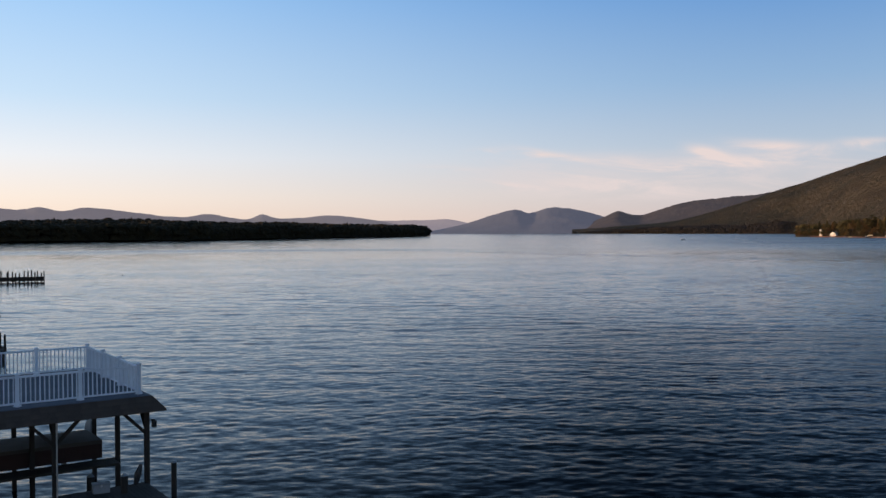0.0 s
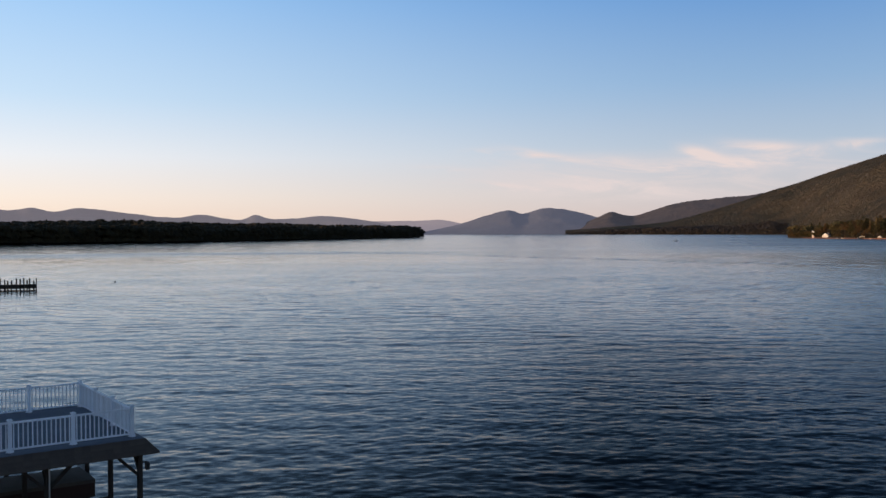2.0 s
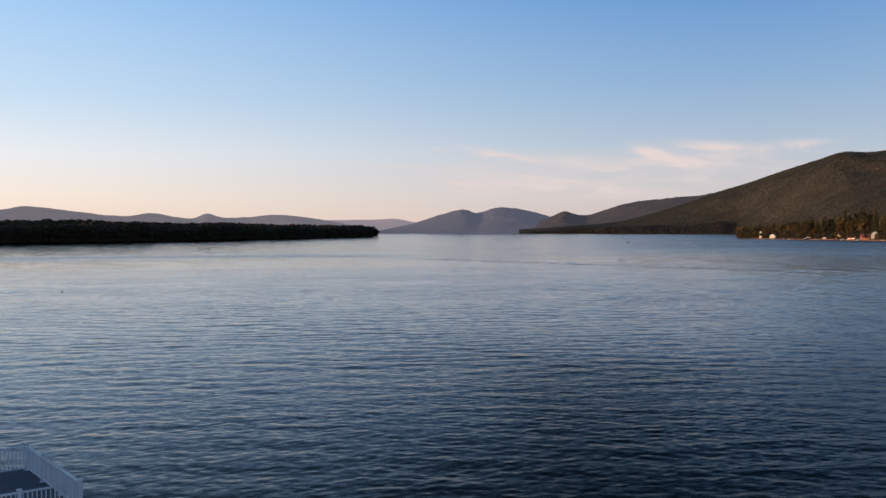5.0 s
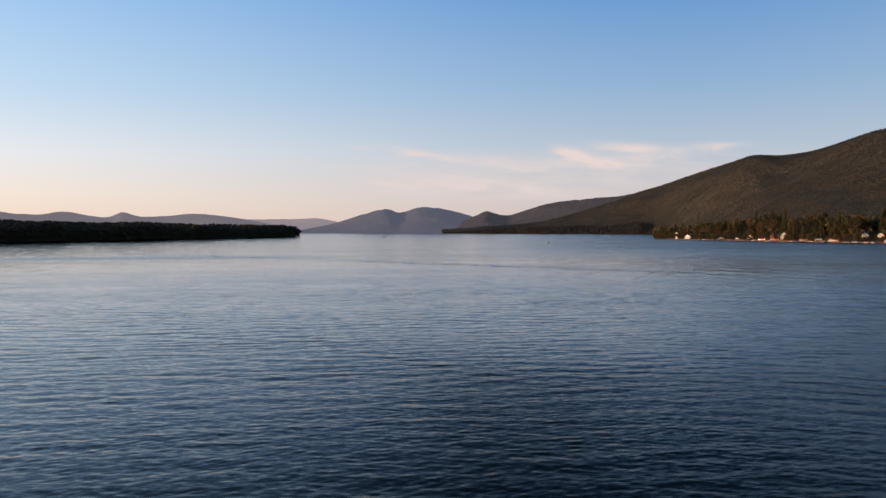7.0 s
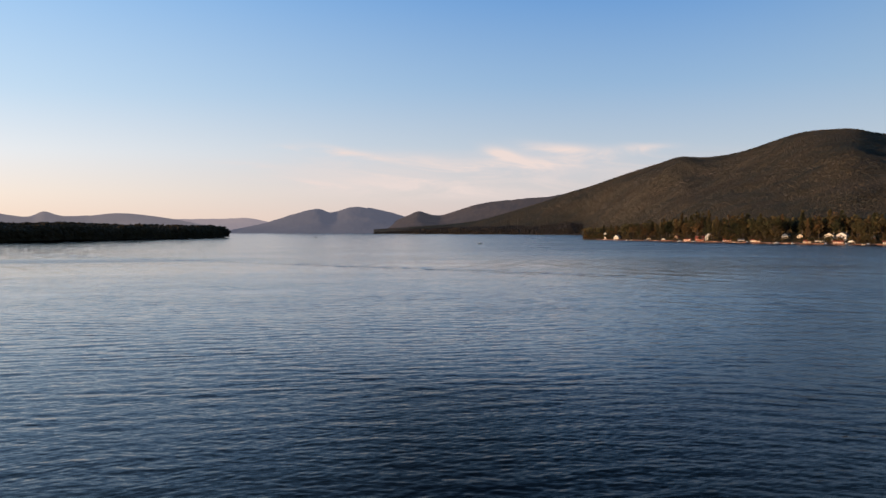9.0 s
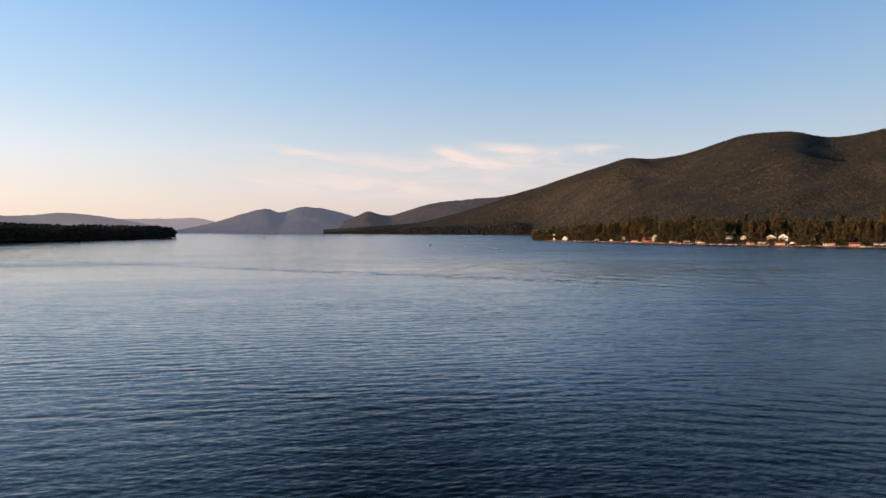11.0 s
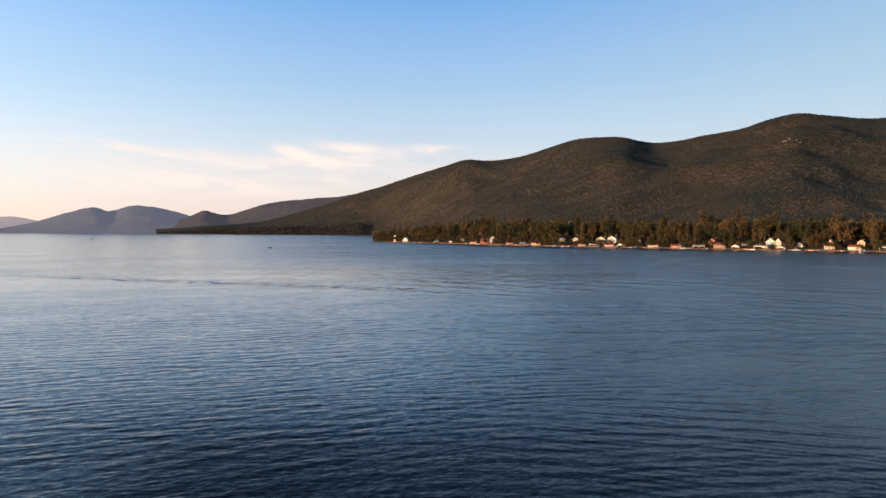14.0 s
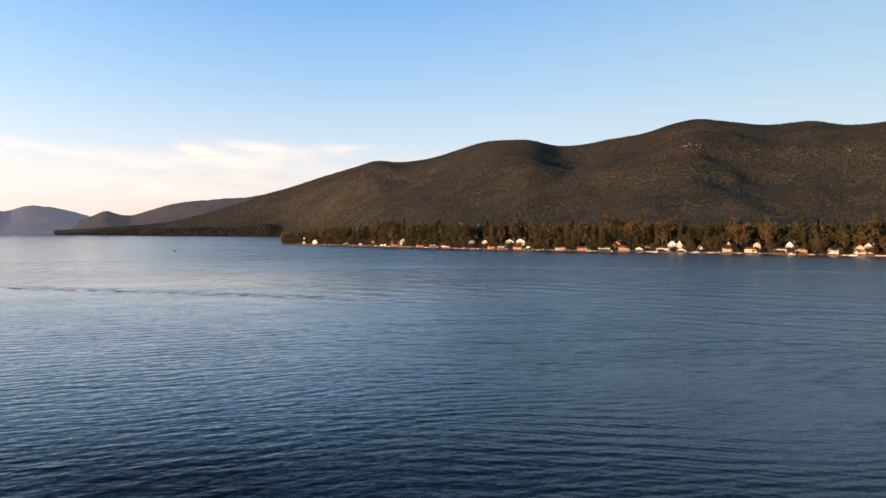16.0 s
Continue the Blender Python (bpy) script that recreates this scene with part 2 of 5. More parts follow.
    # trains of low waves, each with its length and the bearing it runs on
    def train(lam, deg, steep, where, seed):
        nx, ny = math.sin(radians(deg)), math.cos(radians(deg))
        bend = m.noise(m.coords((0.10 / lam, 0.13 / lam, 1), True, (0, 0, radians(seed))), 1.0, 2)
        size = ranged(m.noise(m.coords((0.09 / lam, 0.16 / lam, 1), True, (0, 0, radians(-seed))), 1.0, 2), 0.36, 0.66, 0.0, 1.0)
        run = m.math("ADD", m.math("MULTIPLY", x, nx * 6.2832 / lam), m.math("MULTIPLY", y, ny * 6.2832 / lam))
        # slopes tilted away from the camera are clamped, so they mirror less low sky
        face = m.math("MINIMUM", m.math("SINE", m.math("ADD", run, m.math("MULTIPLY", bend, 11.0)), 0.0), 0.35)
        sl = m.math("MULTIPLY", face, m.math("MULTIPLY", m.math("MULTIPLY", size, where), steep))
        k = m.n("CombineXYZ")
        m.link(m.math("MULTIPLY", sl, nx), k.inputs[0])
        m.link(m.math("MULTIPLY", sl, ny), k.inputs[1])
        return k.outputs[0]

    bay = m.math("MULTIPLY", ranged(side, 0.38, 0.62, 0.0, 1.0), ranged(r, 420.0, 260.0, 0.0, 1.0))
    mid = m.math("MULTIPLY", m.math("MULTIPLY", ranged(side, 0.36, 0.58, 0.0, 1.0), ranged(r, 900.0, 420.0, 0.0, 1.0)), ranged(r, 120.0, 190.0, 0.0, 1.0))
    off_shore = m.math("MULTIPLY", mid, ranged(r, 200.0, 330.0, 0.0, 1.0))
    lake = m.math("MULTIPLY", m.math("MULTIPLY", ranged(r, 50.0, 110.0, 0.0, 1.0), ranged(r, 430.0, 260.0, 0.0, 1.0)), ranged(side, 0.38, 0.62, 1.0, 0.3))
    trains = [train(21.0, 66, 0.085, off_shore, 300), train(12.0, 76, 0.080, mid, 20), train(8.0, 58, 0.075, mid, 75), train(4.6, 40, 0.070, bay, 130), train(2.7, 18, 0.070, bay, 190), train(1.7, 55, 0.060, bay, 250)]
    trains += [train(1.25, -18, 0.042, lake, 35), train(1.75, 14, 0.045, lake, 95), train(2.6, -9, 0.045, lake, 155), train(3.9, 24, 0.038, lake, 215)]
    # short wind ripples by the boathouse
    close = ranged(r, 120.0, 75.0, 0.0, 1.0)
    trains += [train(0.72, -31, 0.034, close, 15), train(0.95, 24, 0.030, close, 65)]
    n = geo.outputs["Normal"]
    for v in (ripples, chop, groups, cv.outputs[0], *trains, None):
        k = m.n("VectorMath")
        k.operation = "ADD" if v is not None else "NORMALIZE"
        m.link(n, k.inputs[0])
        if v is not None:
            m.link(v, k.inputs[1])
        n = k.outputs[0]
    m.link(n, m.bsdf.inputs["Normal"])
    return m.mat


ROUGH_NEAR, ROUGH_FAR, RIP_NEAR, CHOP, GROUPS = 0.12, 0.15, 0.46, 0.19, 0.20
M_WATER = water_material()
M_LEAF_SHORE = foliage("shore_leaves", (0.2, (0.018, 0.022, 0.010)), (0.45, (0.046, 0.042, 0.016)), (0.65, (0.083, 0.056, 0.022)), (0.88, (0.128, 0.061, 0.024)), clump=0.2)
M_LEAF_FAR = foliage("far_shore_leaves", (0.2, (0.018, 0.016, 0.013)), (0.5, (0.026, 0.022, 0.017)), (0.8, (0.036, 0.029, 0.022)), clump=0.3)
# leaf colour darkened to carry the shade that the western woods lie in
M_LEAF_SHADED = foliage("shaded_leaves", (0.2, (0.018, 0.013, 0.006)), (0.5, (0.025, 0.018, 0.008)), (0.8, (0.036, 0.025, 0.010)))


def hill_leaves():
    """Mixed autumn woods: stands of one colour some hundred metres wide, lighter and darker groups in them."""
    m = Mat("mountain_leaves", 0.8)
    m.bsdf.inputs["Specular IOR Level"].default_value = 0.1
    v = m.coords((1, 1, 1), True)
    stand = m.noise(v, 0.0052, 4, 0.6, 0.8)
    group = m.noise(v, 0.035, 4, 0.65)
    tree = m.n("NewGeometry").outputs["Random Per Island"]
    f = m.math("ADD", m.math("MULTIPLY", stand, 1.8), m.math("MULTIPLY", group, 0.7))
    f = m.math("SUBTRACT", m.math("ADD", f, m.math("MULTIPLY", tree, 0.08)), 0.80)
    col = m.ramp(f, (0.26, (0.048, 0.054, 0.044)), (0.42, (0.069, 0.066, 0.047)), (0.54, (0.086, 0.073, 0.049)), (0.72, (0.107, 0.082, 0.053)))
    return m.color(col).mat


M_LEAF_HILL = hill_leaves()
M_BARK = plain("bark", (0.05, 0.035, 0.025), (0.14, 0.10, 0.075), 2.0, 0.9, 0.02, (3, 3, 0.5))


def slope_material(name, stops, scale, haze_glow=None):
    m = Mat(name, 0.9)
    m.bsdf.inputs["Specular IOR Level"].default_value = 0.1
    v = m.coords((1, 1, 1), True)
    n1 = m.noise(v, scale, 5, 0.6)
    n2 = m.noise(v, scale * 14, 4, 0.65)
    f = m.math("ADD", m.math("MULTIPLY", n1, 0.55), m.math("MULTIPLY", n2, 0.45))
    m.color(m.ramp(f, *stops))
    m.bump(n2, 3.0 if haze_glow else 8.0)
    # haze is added as emission on the slope itself
    if haze_glow:
        m.bsdf.inputs["Emission Color"].default_value = (*haze_glow, 1)
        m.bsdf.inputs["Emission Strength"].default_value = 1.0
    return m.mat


M_SLOPE = slope_material("wooded_slope", [(0.3, (0.057, 0.051, 0.037)), (0.5, (0.075, 0.063, 0.046)), (0.7, (0.096, 0.073, 0.052))], 0.008)
# distance: the far ranges emit their haze colour, put into the material as glow
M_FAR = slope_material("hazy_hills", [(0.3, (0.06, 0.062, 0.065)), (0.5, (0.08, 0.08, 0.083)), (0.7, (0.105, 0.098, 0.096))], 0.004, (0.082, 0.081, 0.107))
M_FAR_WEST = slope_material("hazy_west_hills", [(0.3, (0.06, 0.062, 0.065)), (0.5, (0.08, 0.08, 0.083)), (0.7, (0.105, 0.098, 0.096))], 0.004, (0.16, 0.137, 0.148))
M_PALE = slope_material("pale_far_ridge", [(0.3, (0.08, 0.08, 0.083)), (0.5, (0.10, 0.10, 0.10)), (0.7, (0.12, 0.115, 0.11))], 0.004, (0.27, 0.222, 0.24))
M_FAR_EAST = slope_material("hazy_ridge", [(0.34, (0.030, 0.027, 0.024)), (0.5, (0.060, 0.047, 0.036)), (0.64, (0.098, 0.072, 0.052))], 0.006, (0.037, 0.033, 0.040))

# ---------------------------------------------------------------- mesh helpers


def mesh_ob(name, verts, faces, mat, parent=None, smooth=False):
    me = bpy.data.meshes.new(name)
    me.from_pydata([tuple(map(float, v)) for v in verts], [], [tuple(map(int, f)) for f in faces])
    me.materials.append(mat)
    if smooth:
        me.shade_smooth()
    ob = new(name, me)
    ob.parent = parent
    return ob


def mesh_np(name, verts, faces, mat, smooth=True):
    """A large mesh straight from arrays; all faces have the same number of corners."""
    me = bpy.data.meshes.new(name)
    n, c = faces.shape
    me.vertices.add(len(verts))
    me.vertices.foreach_set("co", np.asarray(verts, np.float32).ravel())
    me.loops.add(n * c)
    me.loops.foreach_set("vertex_index", faces.astype(np.int32).ravel())
    me.polygons.add(n)
    me.polygons.foreach_set("loop_start", np.arange(0, n * c, c, dtype=np.int32))
    me.update(calc_edges=True)
    me.materials.append(mat)
    if smooth:
        me.shade_smooth()
    return new(name, me)


def part(name, bm, mat, parent, label=""):
    me = bpy.data.meshes.new(name)
    bm.to_mesh(me)
    bm.free()
    me.materials.append(mat)
    ob = new(name, me)
    ob.parent = parent
    if label:
        ob["label"] = label
    return ob


def thing(name, m, label, category, group="", kind=""):
    ob = new(name)
    ob.matrix_world = m
    return tagged(ob, label, category, group, kind)


def box(bm, x0, x1, y0, y1, z0, z1, bevel=0.0):
    g = bmesh.ops.create_cube(bm, size=1)["verts"]
    for v in g:
        v.co = Vector((x0 if v.co.x < 0 else x1, y0 if v.co.y < 0 else y1, z0 if v.co.z < 0 else z1))
    if bevel:
        es = {e for v in g for e in v.link_edges}
        bmesh.ops.bevel(bm, geom=list(es), offset=bevel, segments=1, affect="EDGES")
    return bm


def boxed(*a, **k):
    return box(bmesh.new(), *a, **k)


def beam(bm, a, b, w, h):
    """A squared timber from a to b."""
    a, b = Vector(a), Vector(b)
    d = b - a
    m = Matrix.Translation((a + b) / 2) @ d.to_track_quat("Z", "Y").to_matrix().to_4x4()
    g = bmesh.ops.create_cube(bm, size=1, matrix=m @ Matrix.Diagonal((w, h, d.length, 1)))["verts"]
    bmesh.ops.bevel(bm, geom=list({e for v in g for e in v.link_edges}), offset=min(w, h) * 0.08, segments=1, affect="EDGES")
    return bm


def rod(bm, a, b, r0, r1, seg=8, caps=True):
    a, b = Vector(a), Vector(b)
    d = b - a
    m = Matrix.Translation((a + b) / 2) @ d.to_track_quat("Z", "Y").to_matrix().to_4x4()
    bmesh.ops.create_cone(bm, cap_ends=caps, segments=seg, radius1=r0, radius2=r1, depth=d.length, matrix=m)
    return bm


def interp(x, xs, ys):
    """Smooth run through a few stations."""
    xs, ys = np.asarray(xs, float), np.asarray(ys, float)
    sl = np.gradient(ys, xs)
    x = np.clip(x, xs[0], xs[-1])
    i = np.clip(np.searchsorted(xs, x) - 1, 0, len(xs) - 2)
    h = xs[i + 1] - xs[i]
    t = (x - xs[i]) / h
    return ((2 * t**3 - 3 * t**2 + 1) * ys[i] + (t**3 - 2 * t**2 + t) * h * sl[i] + (3 * t**2 - 2 * t**3) * ys[i + 1] + (t**3 - t**2) * h * sl[i + 1])


def value_noise(x, y, seed):
    """Smooth noise on the plan, -1 to 1."""
    rng = np.random.RandomState(seed)
    tab = rng.uniform(-1, 1, (256, 256))
    xi, yi = np.floor(x).astype(int), np.floor(y).astype(int)
    fx, fy = x - xi, y - yi
    fx, fy = fx * fx * (3 - 2 * fx), fy * fy * (3 - 2 * fy)
    g = lambda a, b: tab[a % 256, b % 256]
    return (g(xi, yi) * (1 - fx) + g(xi + 1, yi) * fx) * (1 - fy) + (g(xi, yi + 1) * (1 - fx) + g(xi + 1, yi + 1) * fx) * fy


def fbm(x, y, seed, octaves=4):
    s, a = 0, 0.55
    for k in range(octaves):
        s = s + a * value_noise(x * 2**k + 17.3 * k, y * 2**k - 9.1 * k, seed + k)
        a *= 0.5
    return s


def grid_faces(nu, nv):
    i = np.arange((nu - 1) * (nv - 1))
    a = (i // (nv - 1)) * nv + i % (nv - 1)
    return np.stack([a, a + nv, a + nv + 1, a + 1], 1)


# ---------------------------------------------------------------- water


def make_water():
    """One sheet to the horizon, meshed finest around the camera to carry wind waves."""
    az = np.radians(np.concatenate([np.arange(-180, -33, 7.0), np.arange(-33, 66, 0.135), np.arange(66, 180, 6.0), [180.0]]))
    r = [0.002, 8.0, 16.0, 24.0]
    while r[-1] < 4900:
        r.append(r[-1] * (1.0033 if r[-1] < 330 else 1.02))
    r[-1] = 4990.0
    A, R = np.meshgrid(az, np.array(r), indexing="ij")
    x, y = R * np.sin(A), R * np.cos(A)
    z, dx, dy = np.zeros_like(x), np.zeros_like(x), np.zeros_like(x)
    step = R * 0.0033
    rng = np.random.RandomState(4)
    sheet = (1.0 + 0.45 * fbm(x / 60, y / 34, 80, 3)) * (1.0 + 0.6 * fbm(x / 15, y / 7, 83, 2))
    wx, wy = x + 0.9 * fbm(x / 9, y / 9, 85, 2), y + 0.6 * fbm(x / 8, y / 8, 88, 2)
    # wind waves: length from the main train down to short chop
    for k in range(WAVES):
        lam = 0.36 * (17.0 ** (k / (WAVES - 1.0)))
        th = radians(90 + rng.normal(-3, 40 if lam < 2.0 else 24))
        ph = rng.uniform(0, 6.28)
        kx, ky = math.cos(th) * 6.2832 / lam, math.sin(th) * 6.2832 / lam
        slope = STEEP * (math.exp(-((math.log(lam / 1.0) / 0.75) ** 2)) + (0.38 if lam > 2.4 else 0.0))
        amp = slope * lam / 6.2832 * np.clip((lam / step - 2.5) / 3.0, 0, 1) * sheet
        run = kx * wx + ky * wy + ph
        z += amp * np.cos(run)
        dx -= 0.3 * amp * math.cos(th) * np.sin(run)
        dy -= 0.3 * amp * math.sin(th) * np.sin(run)
    calm = np.clip((330 - R) / 60, 0, 1) * np.clip((R - 20) / 6, 0, 1) * np.clip((33 - np.abs(np.degrees(A) - 33) + 33) / 2, 0, 1)
    x, y, z = x + dx * calm, y + dy * calm, z * calm
    x[:, 0], y[:, 0] = 1.3, -0.9
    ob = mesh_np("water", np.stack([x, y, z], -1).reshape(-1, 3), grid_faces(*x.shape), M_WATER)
    tagged(ob, "dark rippled lake water mirroring the evening sky", "lake", kind="structure")


WAVES, STEEP = 84, 0.0125
make_water()

# ---------------------------------------------------------------- land

# crests: bearing (degrees from the first heading's axis), height above eye level (degrees), and distance
R1_AZ = [9.8, 12, 14, 15, 16.2, 16.9, 19, 20.9, 21.8, 23.3, 25, 27.5, 28.7, 30.1, 32, 34.2, 35.3, 37.0, 38.3, 40.0, 41.2, 43.3, 45.3, 47.3, 48.5, 50, 52.5, 55, 56.8, 59, 64, 75]
R1_EL = [0.06, 0.10, 0.18, 0.26, 0.42, 0.58, 1.18, 1.78, 2.12, 2.56, 3.15, 3.94, 4.3, 4.24, 4.47, 5.14, 5.49, 5.67, 5.66, 5.3, 5.3, 5.65, 5.96, 6.56, 6.76, 6.59, 6.3, 6.44, 6.14, 6.2, 6.0, 5.0]
R1_D = [3950, 3970, 4000, 4000, 3980, 3960, 3900, 3820, 3760, 3640, 3500, 3350, 3300, 3200, 3000, 2800, 2700, 2600, 2550, 2600, 2600, 2500, 2400, 2300, 2250, 2250, 2250, 2200, 2200, 2200, 2200, 2200]
SHORE_AZ = [9.8, 12, 16, 19.5, 22.0, 22.86, 22.94, 29.5, 34.4, 38.6, 41.3, 49.6, 54.0, 58.9, 66, 75]
BASE_AZ = [9.8, 12, 16, 20, 22, 23, 24, 26, 30, 36, 45, 60, 75]
BASE_D = [3800, 3700, 3450, 3110, 2955, 2885, 2740, 2330, 1600, 1350, 1220, 1120, 1120]
SHORE_D = [3640, 3520, 3240, 3050, 2900, 2850, 1484, 1253, 1122, 1063, 1034, 986, 954, 937, 930, 940]


def right_land(az, v):
    """Plan place and height on the east side: v 0 at the shore, 1 at the crest, more behind it."""
    crest_d = interp(az, R1_AZ, R1_D)
    sh = np.interp(az, SHORE_AZ, SHORE_D)
    d = sh + (crest_d - sh) * v
    a = np.radians(az)
    x, y = d * np.sin(a), d * np.cos(a)
    zc = crest_d * np.tan(np.radians(interp(az, R1_AZ, R1_EL))) + 4 + 0.0024 * crest_d
    base = np.maximum(interp(az, BASE_AZ, BASE_D), sh + 30)
    up = np.clip((d - base) / np.maximum(crest_d - base, 20), 0, 1.0)
    prof = 0.55 * up**1.35 + 0.45 * (3 * up**2 - 2 * up**3)
    spur = fbm(x / 420, y / 420, 5) * 0.22 + fbm(x / 150, y / 150, 15) * 0.07
    # two wooded ravines below the saddles
    spur = spur - 0.03 * np.exp(-(((az - 41.9) / 2.6) ** 2)) * np.clip(up * 1.6, 0, 1) - 0.06 * np.exp(-(((az - 54.6) / 2.2) ** 2)) * np.clip(up * 1.4, 0, 1)
    mid = np.clip(4 * up * (1 - up), 0, 1)
    bank = np.clip((d - sh - 14) / 45, 0, 1)
    z = -0.8 + (1.0 + 1.6 * np.clip((az - 9.7) / 3.0, 0, 1)) * np.clip((d - sh) / 8, 0, 1) + 9 * bank * bank * (3 - 2 * bank) * np.clip((az - 9.7) / 4.0, 0, 1) + zc * np.clip(prof + spur * mid, 0, 1.2)
    z = np.where(v > 1, z - (v - 1) * zc * 0.9, z)
    return x, y, z


def make_right_land():
    az = np.sort(np.concatenate([np.linspace(9.8, 75, 390), [22.86, 22.94]]))
    v = np.concatenate([np.linspace(0, 1, 30) ** 1.8, np.linspace(1.012, 2.0, 84), [2.1, 2.3]])
    A, V = np.meshgrid(az, v, indexing="ij")
    # rows 0 to 1 lie on the shore flat, 1 to 2 on the mountain side
    sh, crest = np.interp(A, SHORE_AZ, SHORE_D), interp(A, R1_AZ, R1_D)
    foot = np.maximum(interp(A, BASE_AZ, BASE_D), sh + 30)
    d = np.where(V < 1, sh + (foot - sh) * V, foot + (crest - foot) * (V - 1))
    V = (d - sh) / (crest - sh)
    x, y, z = right_land(A, V)
    ob = mesh_ob("ground", np.stack([x, y, z], -1).reshape(-1, 3), grid_faces(*x.shape), M_SLOPE, smooth=True)
    tagged(ob, "long mountain ridge wooded from crest to lake shore", "mountain", kind="structure")


def ridge(name, azs, els, dist, depth, seed, mat, label, lift=5.0, foot=0.0):
    """A far range: a crest line with a slope to the water on the near side."""
    az = np.linspace(azs[0], azs[-1], 260)
    v = np.linspace(0, 1.15, 26)
    A, V = np.meshgrid(az, v, indexing="ij")
    d = dist - depth * (1 - V)
    a = np.radians(A)
    x, y = d * np.sin(a), d * np.cos(a)
    zc = dist * np.tan(np.radians(interp(A, azs, els))) + 14 + lift
    up = np.clip(V, 0, 1)
    z = -1 + foot * (V > 0) + zc * (up**1.2 + 0.16 * fbm(x / 260, y / 260, seed) * 4 * up * (1 - up))
    z += 0.03 * zc * fbm(x / 60, y / 60, seed + 9) * up + 0.02 * zc * fbm(x / 22, y / 22, seed + 19) * up
    z = np.where(V > 1, z * (1 - (V - 1) * 3), z)
    ob = mesh_ob(name, np.stack([x, y, z], -1).reshape(-1, 3), grid_faces(*x.shape), mat, smooth=True)
    tagged(ob, label, "hills", kind="structure")


make_right_land()
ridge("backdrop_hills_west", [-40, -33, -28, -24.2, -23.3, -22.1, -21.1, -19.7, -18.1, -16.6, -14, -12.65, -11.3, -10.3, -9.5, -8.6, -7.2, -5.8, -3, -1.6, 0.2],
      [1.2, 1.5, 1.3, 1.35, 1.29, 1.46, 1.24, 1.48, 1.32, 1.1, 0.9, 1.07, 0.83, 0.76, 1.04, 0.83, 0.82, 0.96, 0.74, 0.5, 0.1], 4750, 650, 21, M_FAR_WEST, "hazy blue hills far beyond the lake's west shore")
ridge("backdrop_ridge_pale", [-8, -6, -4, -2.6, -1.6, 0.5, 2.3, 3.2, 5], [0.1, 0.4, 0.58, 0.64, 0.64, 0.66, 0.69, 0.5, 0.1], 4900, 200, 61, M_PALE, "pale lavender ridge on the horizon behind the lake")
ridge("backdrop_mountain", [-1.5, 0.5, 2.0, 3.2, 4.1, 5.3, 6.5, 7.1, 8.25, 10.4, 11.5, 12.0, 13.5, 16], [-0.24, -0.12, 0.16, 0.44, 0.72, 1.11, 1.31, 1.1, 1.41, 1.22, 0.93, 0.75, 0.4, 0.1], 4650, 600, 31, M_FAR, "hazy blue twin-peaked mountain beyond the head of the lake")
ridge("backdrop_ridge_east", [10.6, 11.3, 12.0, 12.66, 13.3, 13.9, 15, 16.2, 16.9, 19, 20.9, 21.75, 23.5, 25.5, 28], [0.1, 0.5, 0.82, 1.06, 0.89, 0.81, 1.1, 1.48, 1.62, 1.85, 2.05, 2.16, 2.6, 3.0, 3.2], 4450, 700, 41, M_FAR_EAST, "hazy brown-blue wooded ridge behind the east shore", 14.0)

# out of view: range added to block low sun from boathouse and peninsula
ridge("backdrop_hills_near_west", [-135, -122, -110, -98, -85, -70, -60, -50, -42, -36, -31, -28], [1.0, 3.0, 4.4, 4.5, 3.75, 3.55, 3.5, 3.4, 3.2, 2.6, 1.2, 0.1], 3000, 900, 51, M_FAR, "unseen hill range added to keep low sun off the lake's west side")

# west peninsula: shore line from the far tip back past the unseen near bank
WEST_X = [29, -80, -186, -286, -412, -460, -420, -330]
WEST_Y = [1880, 1600, 1338, 1084, 917, 700, 420, 200]


def west_land(s, v):
    """s 0 at the tip to 7 at the near bank; v metres inland."""
    k = np.arange(8)
    x0, y0 = interp(s, k, WEST_X), interp(s, k, WEST_Y)
    e = 0.05
    tx, ty = interp(s + e, k, WEST_X) - interp(s - e, k, WEST_X), interp(s + e, k, WEST_Y) - interp(s - e, k, WEST_Y)
    n = np.hypot(tx, ty) + 1e-6
    nx, ny = ty / n, -tx / n
    x, y = x0 + nx * v, y0 + ny * v
    # the near bank rises out of view, added to block the low sun
    rise = np.clip((s - 4.6) / 2.0, 0, 1)
    rise = rise * rise * (3 - 2 * rise)
    z = -0.8 + 2.5 * np.clip(v / 15, 0, 1) + np.clip(v / 160, 0, 1) * (6 + 34 * rise) + 2 * fbm(x / 60, y / 60, 70) * np.clip(v / 40, 0, 1)
    return x, y, z


def make_west_land():
    s, v = np.linspace(0.0, 6.95, 160), np.linspace(0, 330, 30)
    S, V = np.meshgrid(s, v, indexing="ij")
    x, y, z = west_land(S, V)
    ob = mesh_ob("ground_west", np.stack([x, y, z], -1).reshape(-1, 3), grid_faces(*x.shape), M_SLOPE, smooth=True)
    tagged(ob, "low dark wooded peninsula along the west shore", "peninsula", kind="structure")


make_west_land()

# ---------------------------------------------------------------- woods


